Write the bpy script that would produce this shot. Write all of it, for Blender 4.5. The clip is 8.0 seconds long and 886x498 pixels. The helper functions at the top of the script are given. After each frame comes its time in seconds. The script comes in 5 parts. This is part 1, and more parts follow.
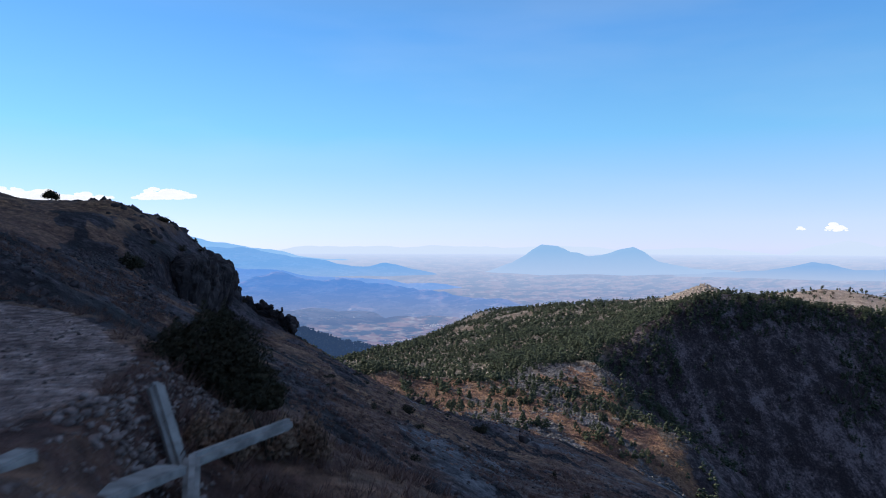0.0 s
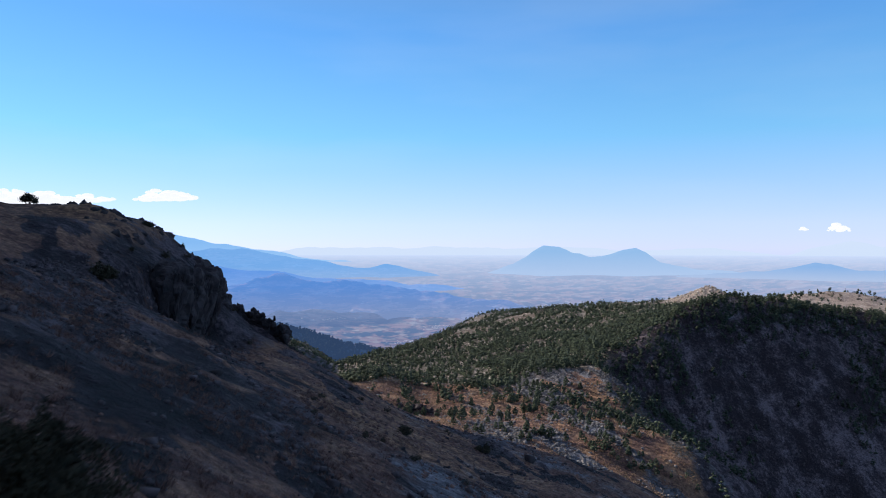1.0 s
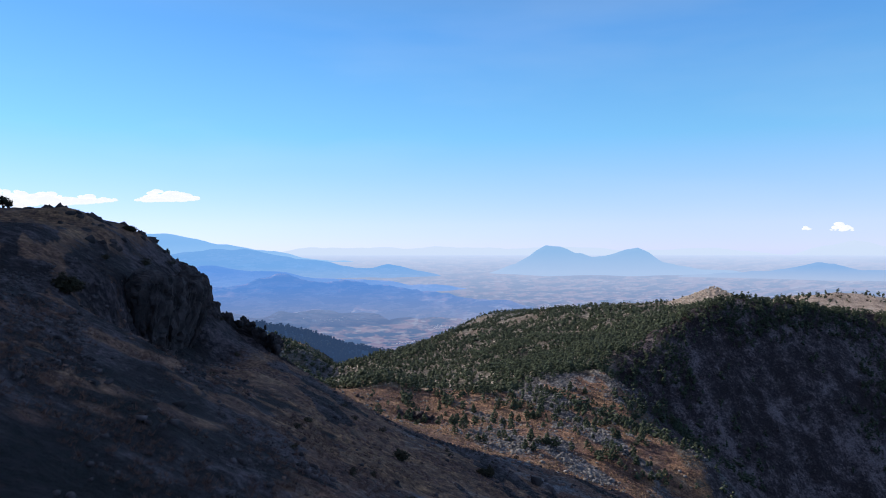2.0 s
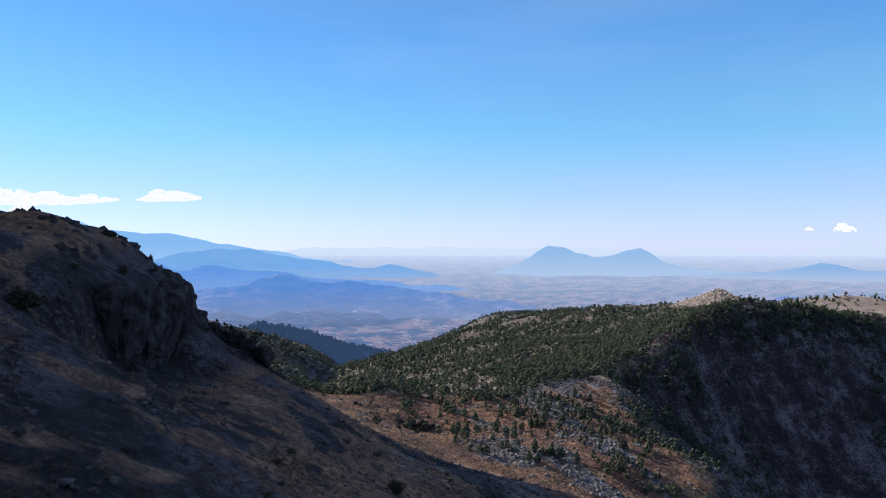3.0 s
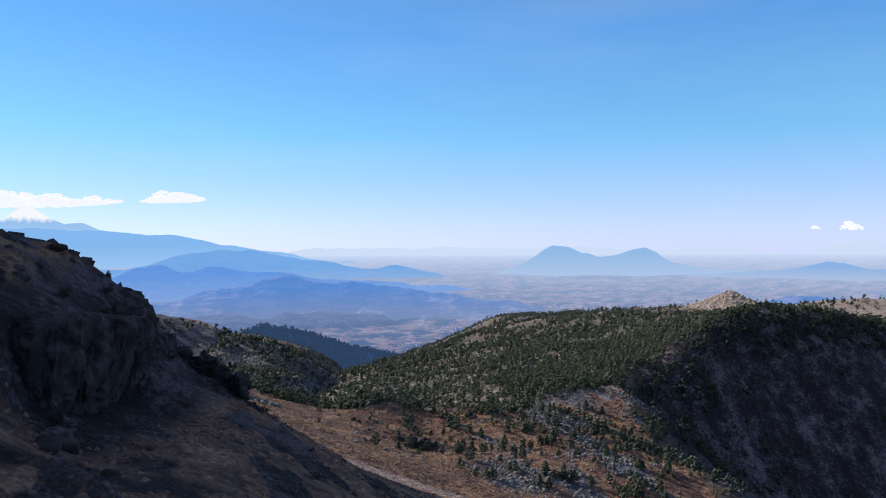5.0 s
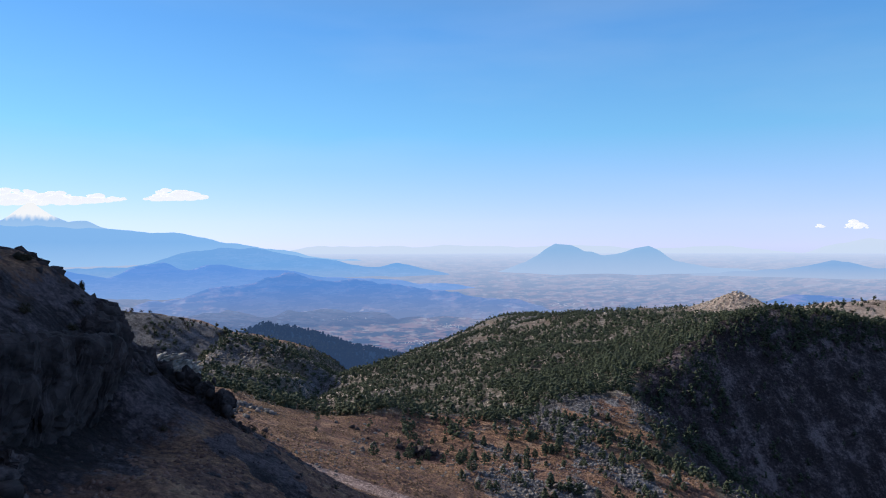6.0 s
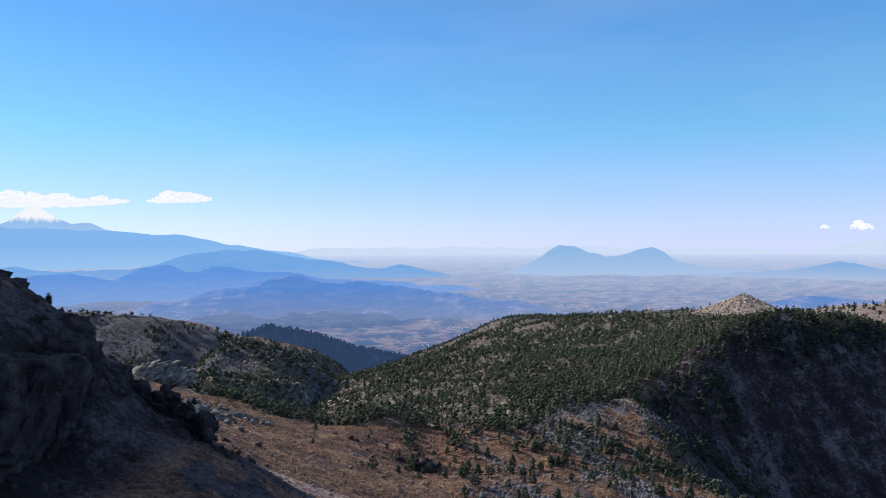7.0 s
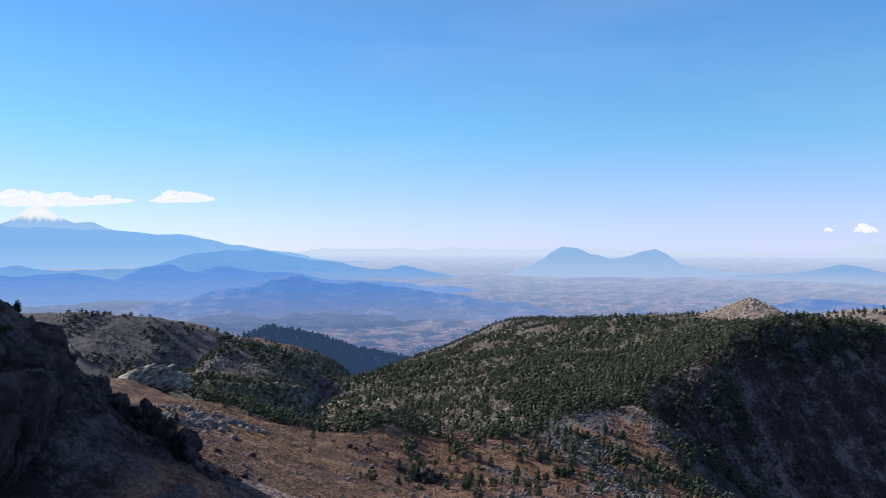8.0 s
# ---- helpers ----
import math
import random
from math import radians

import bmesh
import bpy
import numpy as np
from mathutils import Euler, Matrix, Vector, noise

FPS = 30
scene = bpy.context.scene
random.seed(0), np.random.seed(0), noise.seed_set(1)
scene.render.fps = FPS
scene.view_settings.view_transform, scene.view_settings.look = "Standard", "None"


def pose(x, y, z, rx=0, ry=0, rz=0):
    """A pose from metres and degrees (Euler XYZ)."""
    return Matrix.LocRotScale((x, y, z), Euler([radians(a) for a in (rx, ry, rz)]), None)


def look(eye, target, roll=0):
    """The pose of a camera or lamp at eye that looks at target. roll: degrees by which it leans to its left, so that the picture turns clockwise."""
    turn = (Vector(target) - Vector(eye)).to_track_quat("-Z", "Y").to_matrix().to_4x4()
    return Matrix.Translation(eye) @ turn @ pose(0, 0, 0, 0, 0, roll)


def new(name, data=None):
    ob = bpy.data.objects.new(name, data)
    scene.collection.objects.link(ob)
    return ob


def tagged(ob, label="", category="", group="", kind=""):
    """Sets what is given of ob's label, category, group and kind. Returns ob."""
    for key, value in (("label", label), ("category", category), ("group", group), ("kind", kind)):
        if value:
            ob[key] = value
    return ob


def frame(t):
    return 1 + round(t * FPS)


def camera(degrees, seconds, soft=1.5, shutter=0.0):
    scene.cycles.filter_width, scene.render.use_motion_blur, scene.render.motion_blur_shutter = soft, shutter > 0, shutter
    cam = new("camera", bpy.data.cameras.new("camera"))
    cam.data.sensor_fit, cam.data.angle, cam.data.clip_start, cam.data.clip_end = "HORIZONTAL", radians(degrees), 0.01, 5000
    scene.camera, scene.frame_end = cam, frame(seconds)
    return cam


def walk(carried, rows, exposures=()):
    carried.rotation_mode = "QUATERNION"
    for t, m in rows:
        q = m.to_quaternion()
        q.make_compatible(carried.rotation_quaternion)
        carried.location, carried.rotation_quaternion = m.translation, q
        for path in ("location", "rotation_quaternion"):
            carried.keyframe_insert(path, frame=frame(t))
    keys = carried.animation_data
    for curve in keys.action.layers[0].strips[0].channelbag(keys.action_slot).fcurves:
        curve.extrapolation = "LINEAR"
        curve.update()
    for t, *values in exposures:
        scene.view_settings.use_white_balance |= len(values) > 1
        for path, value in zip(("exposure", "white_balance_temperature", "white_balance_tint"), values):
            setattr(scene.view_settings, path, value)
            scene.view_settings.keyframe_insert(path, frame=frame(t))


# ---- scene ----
cam = camera(66.0, 8.0, soft=1.05, shutter=0.4)
PATH = [
    (0, (-0.73, 0.259, 0.116), (-0.731, 2.259, 0.113), 0.1),
    (0.5, (-0.65, 3.142, 0.46), (-0.652, 5.142, 0.459), -0.0),
    (1, (-0.537, 6.021, 0.785), (-0.543, 8.021, 0.785), -0.0),
    (1.5, (-0.376, 9.007, 1.107), (-0.386, 11.007, 1.107), -0.1),
    (3, (-0.146, 18.147, 2.443), (-0.163, 20.146, 2.443), 0.0),
    (3.5, (-0.023, 21.22, 2.777), (-0.045, 23.22, 2.779), -0.0),
    (4, (0.056, 24.335, 3.157), (0.032, 26.334, 3.159), -0.2),
    (4.5, (0.091, 27.458, 3.551), (0.065, 29.458, 3.553), -0.3),
    (6, (0.445, 36.787, 5.292), (0.407, 38.787, 5.286), -0.2),
    (6.5, (0.626, 40.054, 5.678), (0.584, 42.054, 5.674), -0.3),
    (7, (0.741, 43.27, 6.075), (0.693, 45.27, 6.073), -0.3),
    (7.5, (0.681, 46.297, 6.34), (0.63, 48.296, 6.34), -0.3),
    (8, (0.456, 49.087, 6.465), (0.401, 51.086, 6.466), -0.0),
]
walk(cam, [(t, look(eye, target, roll)) for t, eye, target, roll in PATH],
     exposures=((0, 0.08), (1.5, 0.07), (3, 0.05), (4.5, 0.02), (6, -0.02), (8, -0.02)))

# ---- sky, sun, exposure ----
SUN_AZ, SUN_EL = -62.0, 28.5      # degrees from straight ahead (+y), clockwise positive
world = bpy.data.worlds.new("sky")
scene.world = world
world.use_nodes = True
wn, wl = world.node_tree.nodes, world.node_tree.links
wn.clear()
sky = wn.new("ShaderNodeTexSky")
sky.sky_type, sky.sun_disc = "NISHITA", False
sky.sun_elevation, sky.sun_rotation = radians(SUN_EL), radians(SUN_AZ)
sky.altitude, sky.air_density, sky.dust_density, sky.ozone_density = 2500, 1.0, 0.12, 3.0
bg = wn.new("ShaderNodeBackground")
bg.inputs["Strength"].default_value = 0.12
wout = wn.new("ShaderNodeOutputWorld")
way = wn.new("ShaderNodeNewGeometry")
parts = wn.new("ShaderNodeSeparateXYZ")
wl.new(way.outputs["Position"], parts.inputs["Vector"])
tint = wn.new("ShaderNodeValToRGB")     # the thin, clear air of the heights, paler towards the horizon
tint.color_ramp.elements[0].position, tint.color_ramp.elements[0].color = 0.0, (0.88, 0.91, 1.68, 1)
tint.color_ramp.elements[1].position, tint.color_ramp.elements[1].color = 0.32, (0.82, 1.33, 1.57, 1)
for at, tone in ((0.62, (1.20, 1.09, 1.04, 1)), (0.035, (0.96, 1.0, 1.58, 1)), (0.085, (0.97, 1.11, 1.52, 1)), (0.16, (0.93, 1.28, 1.42, 1))):
    tint.color_ramp.elements.new(at).color = tone
wl.new(parts.outputs["Z"], tint.inputs["Fac"])
tinted = wn.new("ShaderNodeMix")
tinted.data_type, tinted.blend_type = "RGBA", "MULTIPLY"
tinted.inputs["Factor"].default_value = 1.0
wl.new(sky.outputs["Color"], tinted.inputs["A"])
wl.new(tint.outputs["Color"], tinted.inputs["B"])
haze = wn.new("ShaderNodeValToRGB")     # even light of the hazy air, brightest low down
haze.color_ramp.elements[0].position, haze.color_ramp.elements[0].color = 0.0, (0.64, 0.73, 0.98, 1)
haze.color_ramp.elements[1].position, haze.color_ramp.elements[1].color = 0.9, (0.28, 0.32, 0.44, 1)
for at, tone in ((0.035, (0.63, 0.73, 0.98, 1)), (0.085, (0.46, 0.68, 0.97, 1)), (0.16, (0.22, 0.60, 0.97, 1)), (0.30, (0.125, 0.40, 0.90, 1)), (0.42, (0.20, 0.36, 0.66, 1))):
    haze.color_ramp.elements.new(at).color = tone
wl.new(parts.outputs["Z"], haze.inputs["Fac"])
streak_map = wn.new("ShaderNodeMapping")    # thin high cirrus
streak_map.inputs["Scale"].default_value, streak_map.inputs["Rotation"].default_value = (2.0, 2.0, 9.0), (0, 0.35, 0)
wl.new(way.outputs["Position"], streak_map.inputs["Vector"])
streak = wn.new("ShaderNodeTexNoise")
streak.inputs["Scale"].default_value, streak.inputs["Detail"].default_value = 1.3, 5
wl.new(streak_map.outputs["Vector"], streak.inputs["Vector"])
streak_k = wn.new("ShaderNodeMapRange")
streak_k.inputs["From Min"].default_value, streak_k.inputs["From Max"].default_value, streak_k.inputs["To Max"].default_value = 0.5, 0.8, 0.16
wl.new(streak.outputs["Fac"], streak_k.inputs["Value"])
thin = wn.new("ShaderNodeMix")
thin.data_type = "RGBA"
thin.inputs["B"].default_value = (0.80, 0.86, 0.97, 1)
wl.new(streak_k.outputs["Result"], thin.inputs["Factor"])
wl.new(haze.outputs["Color"], thin.inputs["A"])
bright = wn.new("ShaderNodeVectorMath")
bright.operation = "SCALE"
bright.inputs["Scale"].default_value = 8.3
wl.new(thin.outputs["Result"], bright.inputs[0])
both = wn.new("ShaderNodeMix")
both.data_type = "RGBA"
both.inputs["Factor"].default_value = 0.52
wl.new(tinted.outputs["Result"], both.inputs["A"])
wl.new(bright.outputs["Vector"], both.inputs["B"])
wl.new(both.outputs["Result"], bg.inputs["Color"])
wl.new(bg.outputs["Background"], wout.inputs["Surface"])
sun = new("sun", bpy.data.lights.new("sun", "SUN"))
sun.data.energy, sun.data.angle, sun.data.color = 5.4, radians(0.5), (1.0, 0.935, 0.82)
to_sun = Vector((math.sin(radians(SUN_AZ)) * math.cos(radians(SUN_EL)),
                 math.cos(radians(SUN_AZ)) * math.cos(radians(SUN_EL)), math.sin(radians(SUN_EL))))
sun.matrix_world = look(to_sun * 300, (0, 0, 0))


# ---- noise and terrain ----
def lattice(ix, iy, seed):
    h = (ix.astype(np.int64) * 374761393 + iy.astype(np.int64) * 668265263 + seed * 1442695041) & 0xFFFFFFFF
    h = ((h ^ (h >> 13)) * 1274126177) & 0xFFFFFFFF
    return ((h ^ (h >> 16)) & 0xFFFF) / 32767.5 - 1.0


def grain(x, y, size, seed=0):
    """Smooth value noise, -1 to 1, with features of that size in metres."""
    x, y = np.asarray(x, float) / size, np.asarray(y, float) / size
    ix, iy = np.floor(x), np.floor(y)
    fx, fy = x - ix, y - iy
    fx, fy = fx * fx * (3 - 2 * fx), fy * fy * (3 - 2 * fy)
    a, b = lattice(ix, iy, seed), lattice(ix + 1, iy, seed)
    c, d = lattice(ix, iy + 1, seed), lattice(ix + 1, iy + 1, seed)
    return (a * (1 - fx) + b * fx) * (1 - fy) + (c * (1 - fx) + d * fx) * fy


def rough(x, y, size, octaves, seed=0, gain=0.5):
    z, k = 0.0, 1.0
    for o in range(octaves):
        ca, sa = math.cos(o * 1.1), math.sin(o * 1.1)
        z = z + k * grain(ca * x - sa * y, sa * x + ca * y, size / 2 ** o, seed + o)
        k *= gain
    return z


def ramp(v, lo, hi):
    t = np.clip((v - lo) / (hi - lo), 0, 1)
    return t * t * (3 - 2 * t)


def soft_max(a, b, k):
    h = np.clip(0.5 + 0.5 * (a - b) / k, 0, 1)
    return b * (1 - h) + a * h + k * h * (1 - h)


def soft_min(a, b, k):
    return -soft_max(-a, -b, k)


ROADS = (  # centre line x, y, z and half width of the two stretches of gravel road
    (((-5.0, -30.0, -1.2), (-7.2, -4.0, -1.75), (-7.6, 6.0, -1.85), (-8.0, 9.5, -1.88), (-9.2, 13.0, -1.85), (-13.0, 17.5, -1.7), (-24.0, 22.0, -0.6), (-60.0, 30.0, 4.5)), 3.0),
    (((-90.0, 136.0, -19.0), (-55.0, 152.0, -26.5), (-33.5, 155.0, -30.5), (-19.0, 152.0, -34.0), (-2.0, 146.0, -37.5), (22.0, 138.0, -42.0)), 2.3),
)


def road_near(x, y, line):
    """Distance to a road's centre line, and the line's height there."""
    best, height = np.full(np.shape(x), 1e9), np.zeros(np.shape(x))
    for (ax, ay, az), (bx, by, bz) in zip(line, line[1:]):
        dx, dy = bx - ax, by - ay
        k = np.clip(((x - ax) * dx + (y - ay) * dy) / (dx * dx + dy * dy), 0, 1)
        d = np.hypot(x - ax - k * dx, y - ay - k * dy)
        height = np.where(d < best, az + k * (bz - az), height)
        best = np.minimum(best, d)
    return best, height


def flank_edge(x, y):
    """The line of the cliff band on the mountainside."""
    return -33 - 0.11 * (y - 80) + 1.5 * grain(x, y, 9, 31)


def flank(x, y):
    """The steep grassy mountainside that falls to the right, with its cliff band."""
    z = np.interp(x, (-400, -240, -100, -64, -42, -34.5, -24.6, -4.5, 4, 12, 24, 60, 120), (90, 45, 11.0, 7.4, 0.9, -4.4, -9.8, -19.9, -23.4, -25.8, -29.5, -47, -95))
    z = z - np.interp(x, (-42, -30), (0.07, 0.2)) * (y - 85)
    z = z + 2.5 * ramp(-y, -32, -12) * ramp(x, -16, -8)
    z = z - 0.75 * np.exp(-((x + 3.6) / 1.4) ** 2 - ((y - 9.0) / 2.6) ** 2)
    z = z + 2.2 * np.exp(-((x + 49.5) / 6.5) ** 2) * ramp(y, 86, 100)
    edge = flank_edge(x, y)
    band = ramp(y, 64, 82) * (1 - ramp(y, 114, 122))
    return z + band * (3.0 * ramp(edge - x, -1.2, 1.4) - 1.6 * ramp(edge - x, 6, 22) - 3.0 * ramp(x - edge, -1.2, 1.4) * (1 - ramp(x - edge, 4, 15)) * (1 - ramp(y, 98, 108)))


def scarp_at(x, y):
    """The plane of the steep slope above the gully."""
    return -37 - 0.25 * (x - 91) + 0.93 * (y - 302)


def scarp_top(x):
    """The height at which that slope ends."""
    return np.interp(x, (55, 65, 84, 107, 128, 150, 178, 200, 224, 260, 320), (-46, -42.5, -37, -27, -23.5, -22.5, -24, -29, -34, -38, -44))


def far_side(x, y):
    """The forested plateau and ridge on the other side of the gully."""
    plateau = -45.5 + 0.208 * (x - 82) - 0.0574 * (y - 371)
    crest_x = np.interp(y, (250, 400, 470, 538, 700, 850, 1000, 1150, 1400), (330, 268, 226, 206, 176, 146, 108, 20, -200))
    crest_z = np.interp(y, (250, 400, 470, 538, 620, 700, 850, 1000, 1100, 1160, 1400), (-40, -33, -38, -41.5, -50, -61, -75, -82, -101, -136, -260))
    z = soft_min(plateau, crest_z - 0.45 * np.maximum(x - crest_x, 0), 6)
    z = soft_min(z, -96 + 0.45 * (x - np.interp(y, (450, 560, 640, 700, 800, 900, 1000, 1200), (-165, -92, -38, -8, 14, 20, 42, 118))), 5)
    knob = np.hypot((x - 204) / 33, (y - 536) / 36)
    z = z + 14.0 * np.clip(1 - knob, 0, 1) ** 1.05
    z = z + 13.0 * np.clip(1 - np.hypot((x - 231) / 62, (y - 419) / 60), 0, 1) ** 1.1
    gully_side = -53.5 - 0.14 * (x - 40) + 0.31 * (y - 240) - 0.62 * np.maximum(x - 63 + 7 * rough(x, y, 24, 3, 45), 0)
    scarp = scarp_at(x, y)
    top = scarp_top(x)
    top = top + 2.0 * rough(x, y, 17, 3, 46)
    brink = 302 + (top + 37 + 0.25 * (x - 91)) / 0.93
    z = soft_max(z, top - 0.34 * np.maximum(y - brink, 0) - 3.0 * np.maximum(60 - x, 0), 3)
    return soft_min(z, soft_max(gully_side, scarp, 3), 7)


def left_hills(x, y):
    """Low wooded spur, the bare grey hill behind it, and the far wooded hill."""
    spur = np.interp(x, (-255, -155, -119, -101, -83, -60, -20), (-135, -56, -62.5, -71.5, -83, -99, -126)) - np.where(y > 500, 0.35 * (y - 500), 0.20 * (500 - y))
    top = np.interp(x, (-700, -420, -290, -235, -195, -172, -130), (-60, -44, -48, -53, -63, -80, -120))
    grey = top - np.where(y > 600, 0.2 * (y - 600), 0.42 * (600 - y))
    blue = np.interp(x, (-900, -560, -470, -415, -350, -240, -61, 60, 200), (-330, -240, -185, -166, -172, -205, -243, -290, -330))
    blue = blue - np.where(y > 1500, 0.3 * (y - 1500), 0.28 * (1500 - y))
    return np.maximum(np.maximum(soft_max(spur, grey, 8), blue), -330)


def height(x, y):
    """The ground's height, out to the rim of the mountains."""
    x, y = np.asarray(x, float), np.asarray(y, float)
    a = flank(x, y)
    hollow = -49.4 - 0.3 * (x + 9) - 0.2 * (y - 215) - 0.0012 * np.maximum(x - 12, 0) ** 2
    hollow = hollow - 0.55 * np.maximum(y - 262, 0) * ramp(x, -95, -45)
    hollow = hollow + 0.25 * np.clip(y - 212, 0, 38) * ramp(x, -44, -18) * (1 - ramp(x, 36, 70))
    hollow = hollow + 0.26 * np.clip(x + 9, 0, 78) * (1 - ramp(x, 62, 106)) * ramp(y, 160, 208)
    hollow = np.where(x < -95, -23.6 - 0.2 * (y - 215) - 0.2 * np.maximum(-140 - x, 0), hollow) - 3.2 * ramp(-x, 62, 84)
    brink = np.interp(x, (-42, -38, -30, -24, -14), (108, 111, 117, 113, 103)) + 2 * grain(x, y, 23, 5)
    w = ramp(y, brink, brink + np.interp(x, (-42, -38, -30, -24, -14), (22, 24, 28, 36, 50)))
    z = a * (1 - w) + hollow * w
    z = z + 1.4 * ramp(x, -6, 6) * (1 - ramp(x, 28, 40)) * ramp(y, 78, 95) * (1 - ramp(y, 112, 122))
    for bx, by, rx, ry, up in ((-37.0, 114, 2.4, 3.0, 1.6), (-28.5, 116, 2.4, 2.6, 1.2)):     # rocky teeth below the crag
        z = z + up * np.exp(-((x - bx) / rx) ** 4 - ((y - by) / ry) ** 4) * (0.8 + 0.35 * grain(x, y, 1.3, 37))
    # peak out of view to the left, added to cast shade on the near slope
    along, across = -0.883 * x + 0.469 * y, 0.469 * x + 0.883 * y
    unseen_peak = np.minimum(1.15 * (along - 1.836 * np.maximum(across, 40) - 32) + 8, 200 + np.minimum(5.0 * (100 - across), 40))
    unseen_peak = np.minimum(unseen_peak, 330 - 0.3 * along)
    z = np.where(unseen_peak > z, unseen_peak, z)
    z = soft_max(z, far_side(x, y), 3)
    z = soft_max(z, left_hills(x, y), 6)
    dist = np.hypot(x, y)
    z = z + (1.0 + 1.4 * ramp(dist, 220, 320)) * rough(x, y, 46, 3, 11) * ramp(dist, 60, 200) + 7 * rough(x, y, 150, 3, 17) * ramp(dist, 500, 1100)
    z = z + 0.5 * rough(x, y, 11, 3, 3) * ramp(dist, 6, 25) + 0.16 * rough(x, y, 2.2, 3, 23) * (1 - ramp(dist, 300, 500))
    for line, half in ROADS:
        d, h = road_near(x, y, line)
        k = 1 - ramp(d, half - 0.15, half + 0.45)
        z = z * (1 - k) + (h + 0.05 * rough(x, y, 1.4, 2, 41)) * k
    return z


def road_at(x, y):
    k = 0
    for line, half in ROADS:
        d, _ = road_near(x, y, line)
        k = np.maximum(k, 1 - ramp(d + 0.35 * rough(x, y, 2.4, 2, 43), half - (1.2 if half > 2.5 else 0.5), half - (0.1 if half > 2.5 else -0.7)))
    return k


def scree_at(x, y):
    """Where loose grey stone covers the ground, 0 to 1."""
    n = 0.5 + 0.5 * rough(x * 0.9 + y * 0.45, y * 0.35 - x * 0.2, 9, 3, 61)
    gully = ramp(x, 16, 34) * (1 - ramp(x, 120, 170)) * ramp(y, 160, 176) * (1 - ramp(y, 250, 300))
    slide = 0.38 * ramp(x, 75, 110) * ramp(y, 190, 240) * (1 - ramp(y, 340, 400))
    patch = 0.42 * ramp(x, -8, 18) * ramp(y, 164, 180) * (1 - ramp(y, 255, 275))
    knob = 1 - ramp(np.hypot(x - 202, y - 528), 30, 42)
    bare = 0.95 * ramp(-x, 165, 190) * ramp(y, 500, 545) * (1 - ramp(y, 615, 640))
    top = 0.15 * ramp(x, 180, 194) * ramp(y, 352, 364) * (1 - ramp(y, 446, 476))
    spur = 0.55 * ramp(-x, 60, 80) * (1 - ramp(-x, 165, 180)) * ramp(y, 395, 430) * (1 - ramp(y, 540, 570))
    near = 0.45 * ramp(x, -14, 0) * (1 - ramp(y, 105, 130)) * ramp(y, 18, 30)
    return np.clip(np.maximum.reduce([gully * np.clip(2.6 * n - 0.95, 0, 1), 0.7 * slide * (0.2 + n), 1.6 * patch * np.clip(1.9 * n - 0.7, 0, 1), 0.2 * knob, bare * (0.4 + n), 0.9 * top * (0.5 + n), spur * (0.3 + n), 0.5 * ramp(y, 540, 680) * ramp(x, -150, -60) * np.clip(1.8 * n - 0.5, 0, 1), near * (0.15 + 1.1 * n)]), 0, 1)


def wood_at(x, y):
    """How thickly trees stand, 0 to 1."""
    edge = np.interp(x, (-70, -40, -20, 18, 42, 62), (230, 234, 239, 246, 262, 274)) + 5 * rough(x, y, 14, 2, 55)
    d = 0.9 * ramp(y, edge, edge + 16) * ramp(x, -215, -170)
    belt = 0.13 * ramp(x, -35, 5) * ramp(y, 196, 225)
    d = np.maximum(d, belt)
    scarp, top = scarp_at(x, y), scarp_top(x)
    thicket = 0.6 * ramp(rough(0.8 * x, 0.7 * y, 22, 3, 52), 0.1, 0.4)
    d = d * np.where(x > 60, np.maximum.reduce([0.03 + 0.97 * ramp(scarp, top - 19, top - 7), 0.4 * (1 - ramp(x, 58, 70)), thicket]), 1)
    bare_top = ramp(x, 178, 192) * ramp(y, 350, 362) * (1 - ramp(y, 446, 476))
    knob = 1 - ramp(np.hypot(x - 202, y - 522), 30, 42)
    d = d * (1 - np.maximum(0.85 * bare_top, 0.985 * knob))
    d = d * (1 - 0.6 * ramp(-x, 85, 120) * (1 - ramp(y, 330, 420)))
    d = d * (1 - 0.4 * ramp(-x, 50, 75) * ramp(y, 380, 425) * (1 - ramp(y, 466, 486)))
    d = d * (1 - 0.3 * ramp(y, 430, 560) * ramp(x, -60, -20))
    d = d * (1 - 0.45 * ramp(y, 430, 600) * ramp(rough(x + 0.4 * y, 0.5 * y, 20, 3, 53), -0.35, 0.3))
    grey = ramp(-x, 168, 190) * ramp(y, 440, 520) * (1 - ramp(y, 592, 604))
    d = d * (1 - 0.95 * grey)
    foot = 0.4 * ramp(-x, 180, 195) * (1 - ramp(-x, 330, 350)) * ramp(y, 490, 505) * (1 - ramp(y, 540, 552))
    patch = 0.5 * ramp(-x, 185, 200) * ramp(y, 550, 560) * (1 - ramp(y, 592, 600)) * ramp(rough(x, y, 34, 3, 54), 0.2, 0.5)
    gully = 0.55 * ramp(x, 61, 68) * (1 - ramp(x, 112, 135)) * np.exp(-((y - 252) / 13) ** 2) * ramp(rough(x, y, 9, 2, 57), -0.5, 0.1)
    lip = x - 64
    gully = np.maximum(gully, 0.7 * ramp(lip, -4, 1) * (1 - ramp(lip, 6, 14)) * ramp(y, 158, 180) * (1 - ramp(y, 250, 262)) * ramp(rough(x, y, 8, 2, 58), -0.4, 0.1))
    return np.clip(np.maximum.reduce([d, foot, patch, gully]), 0, 1)


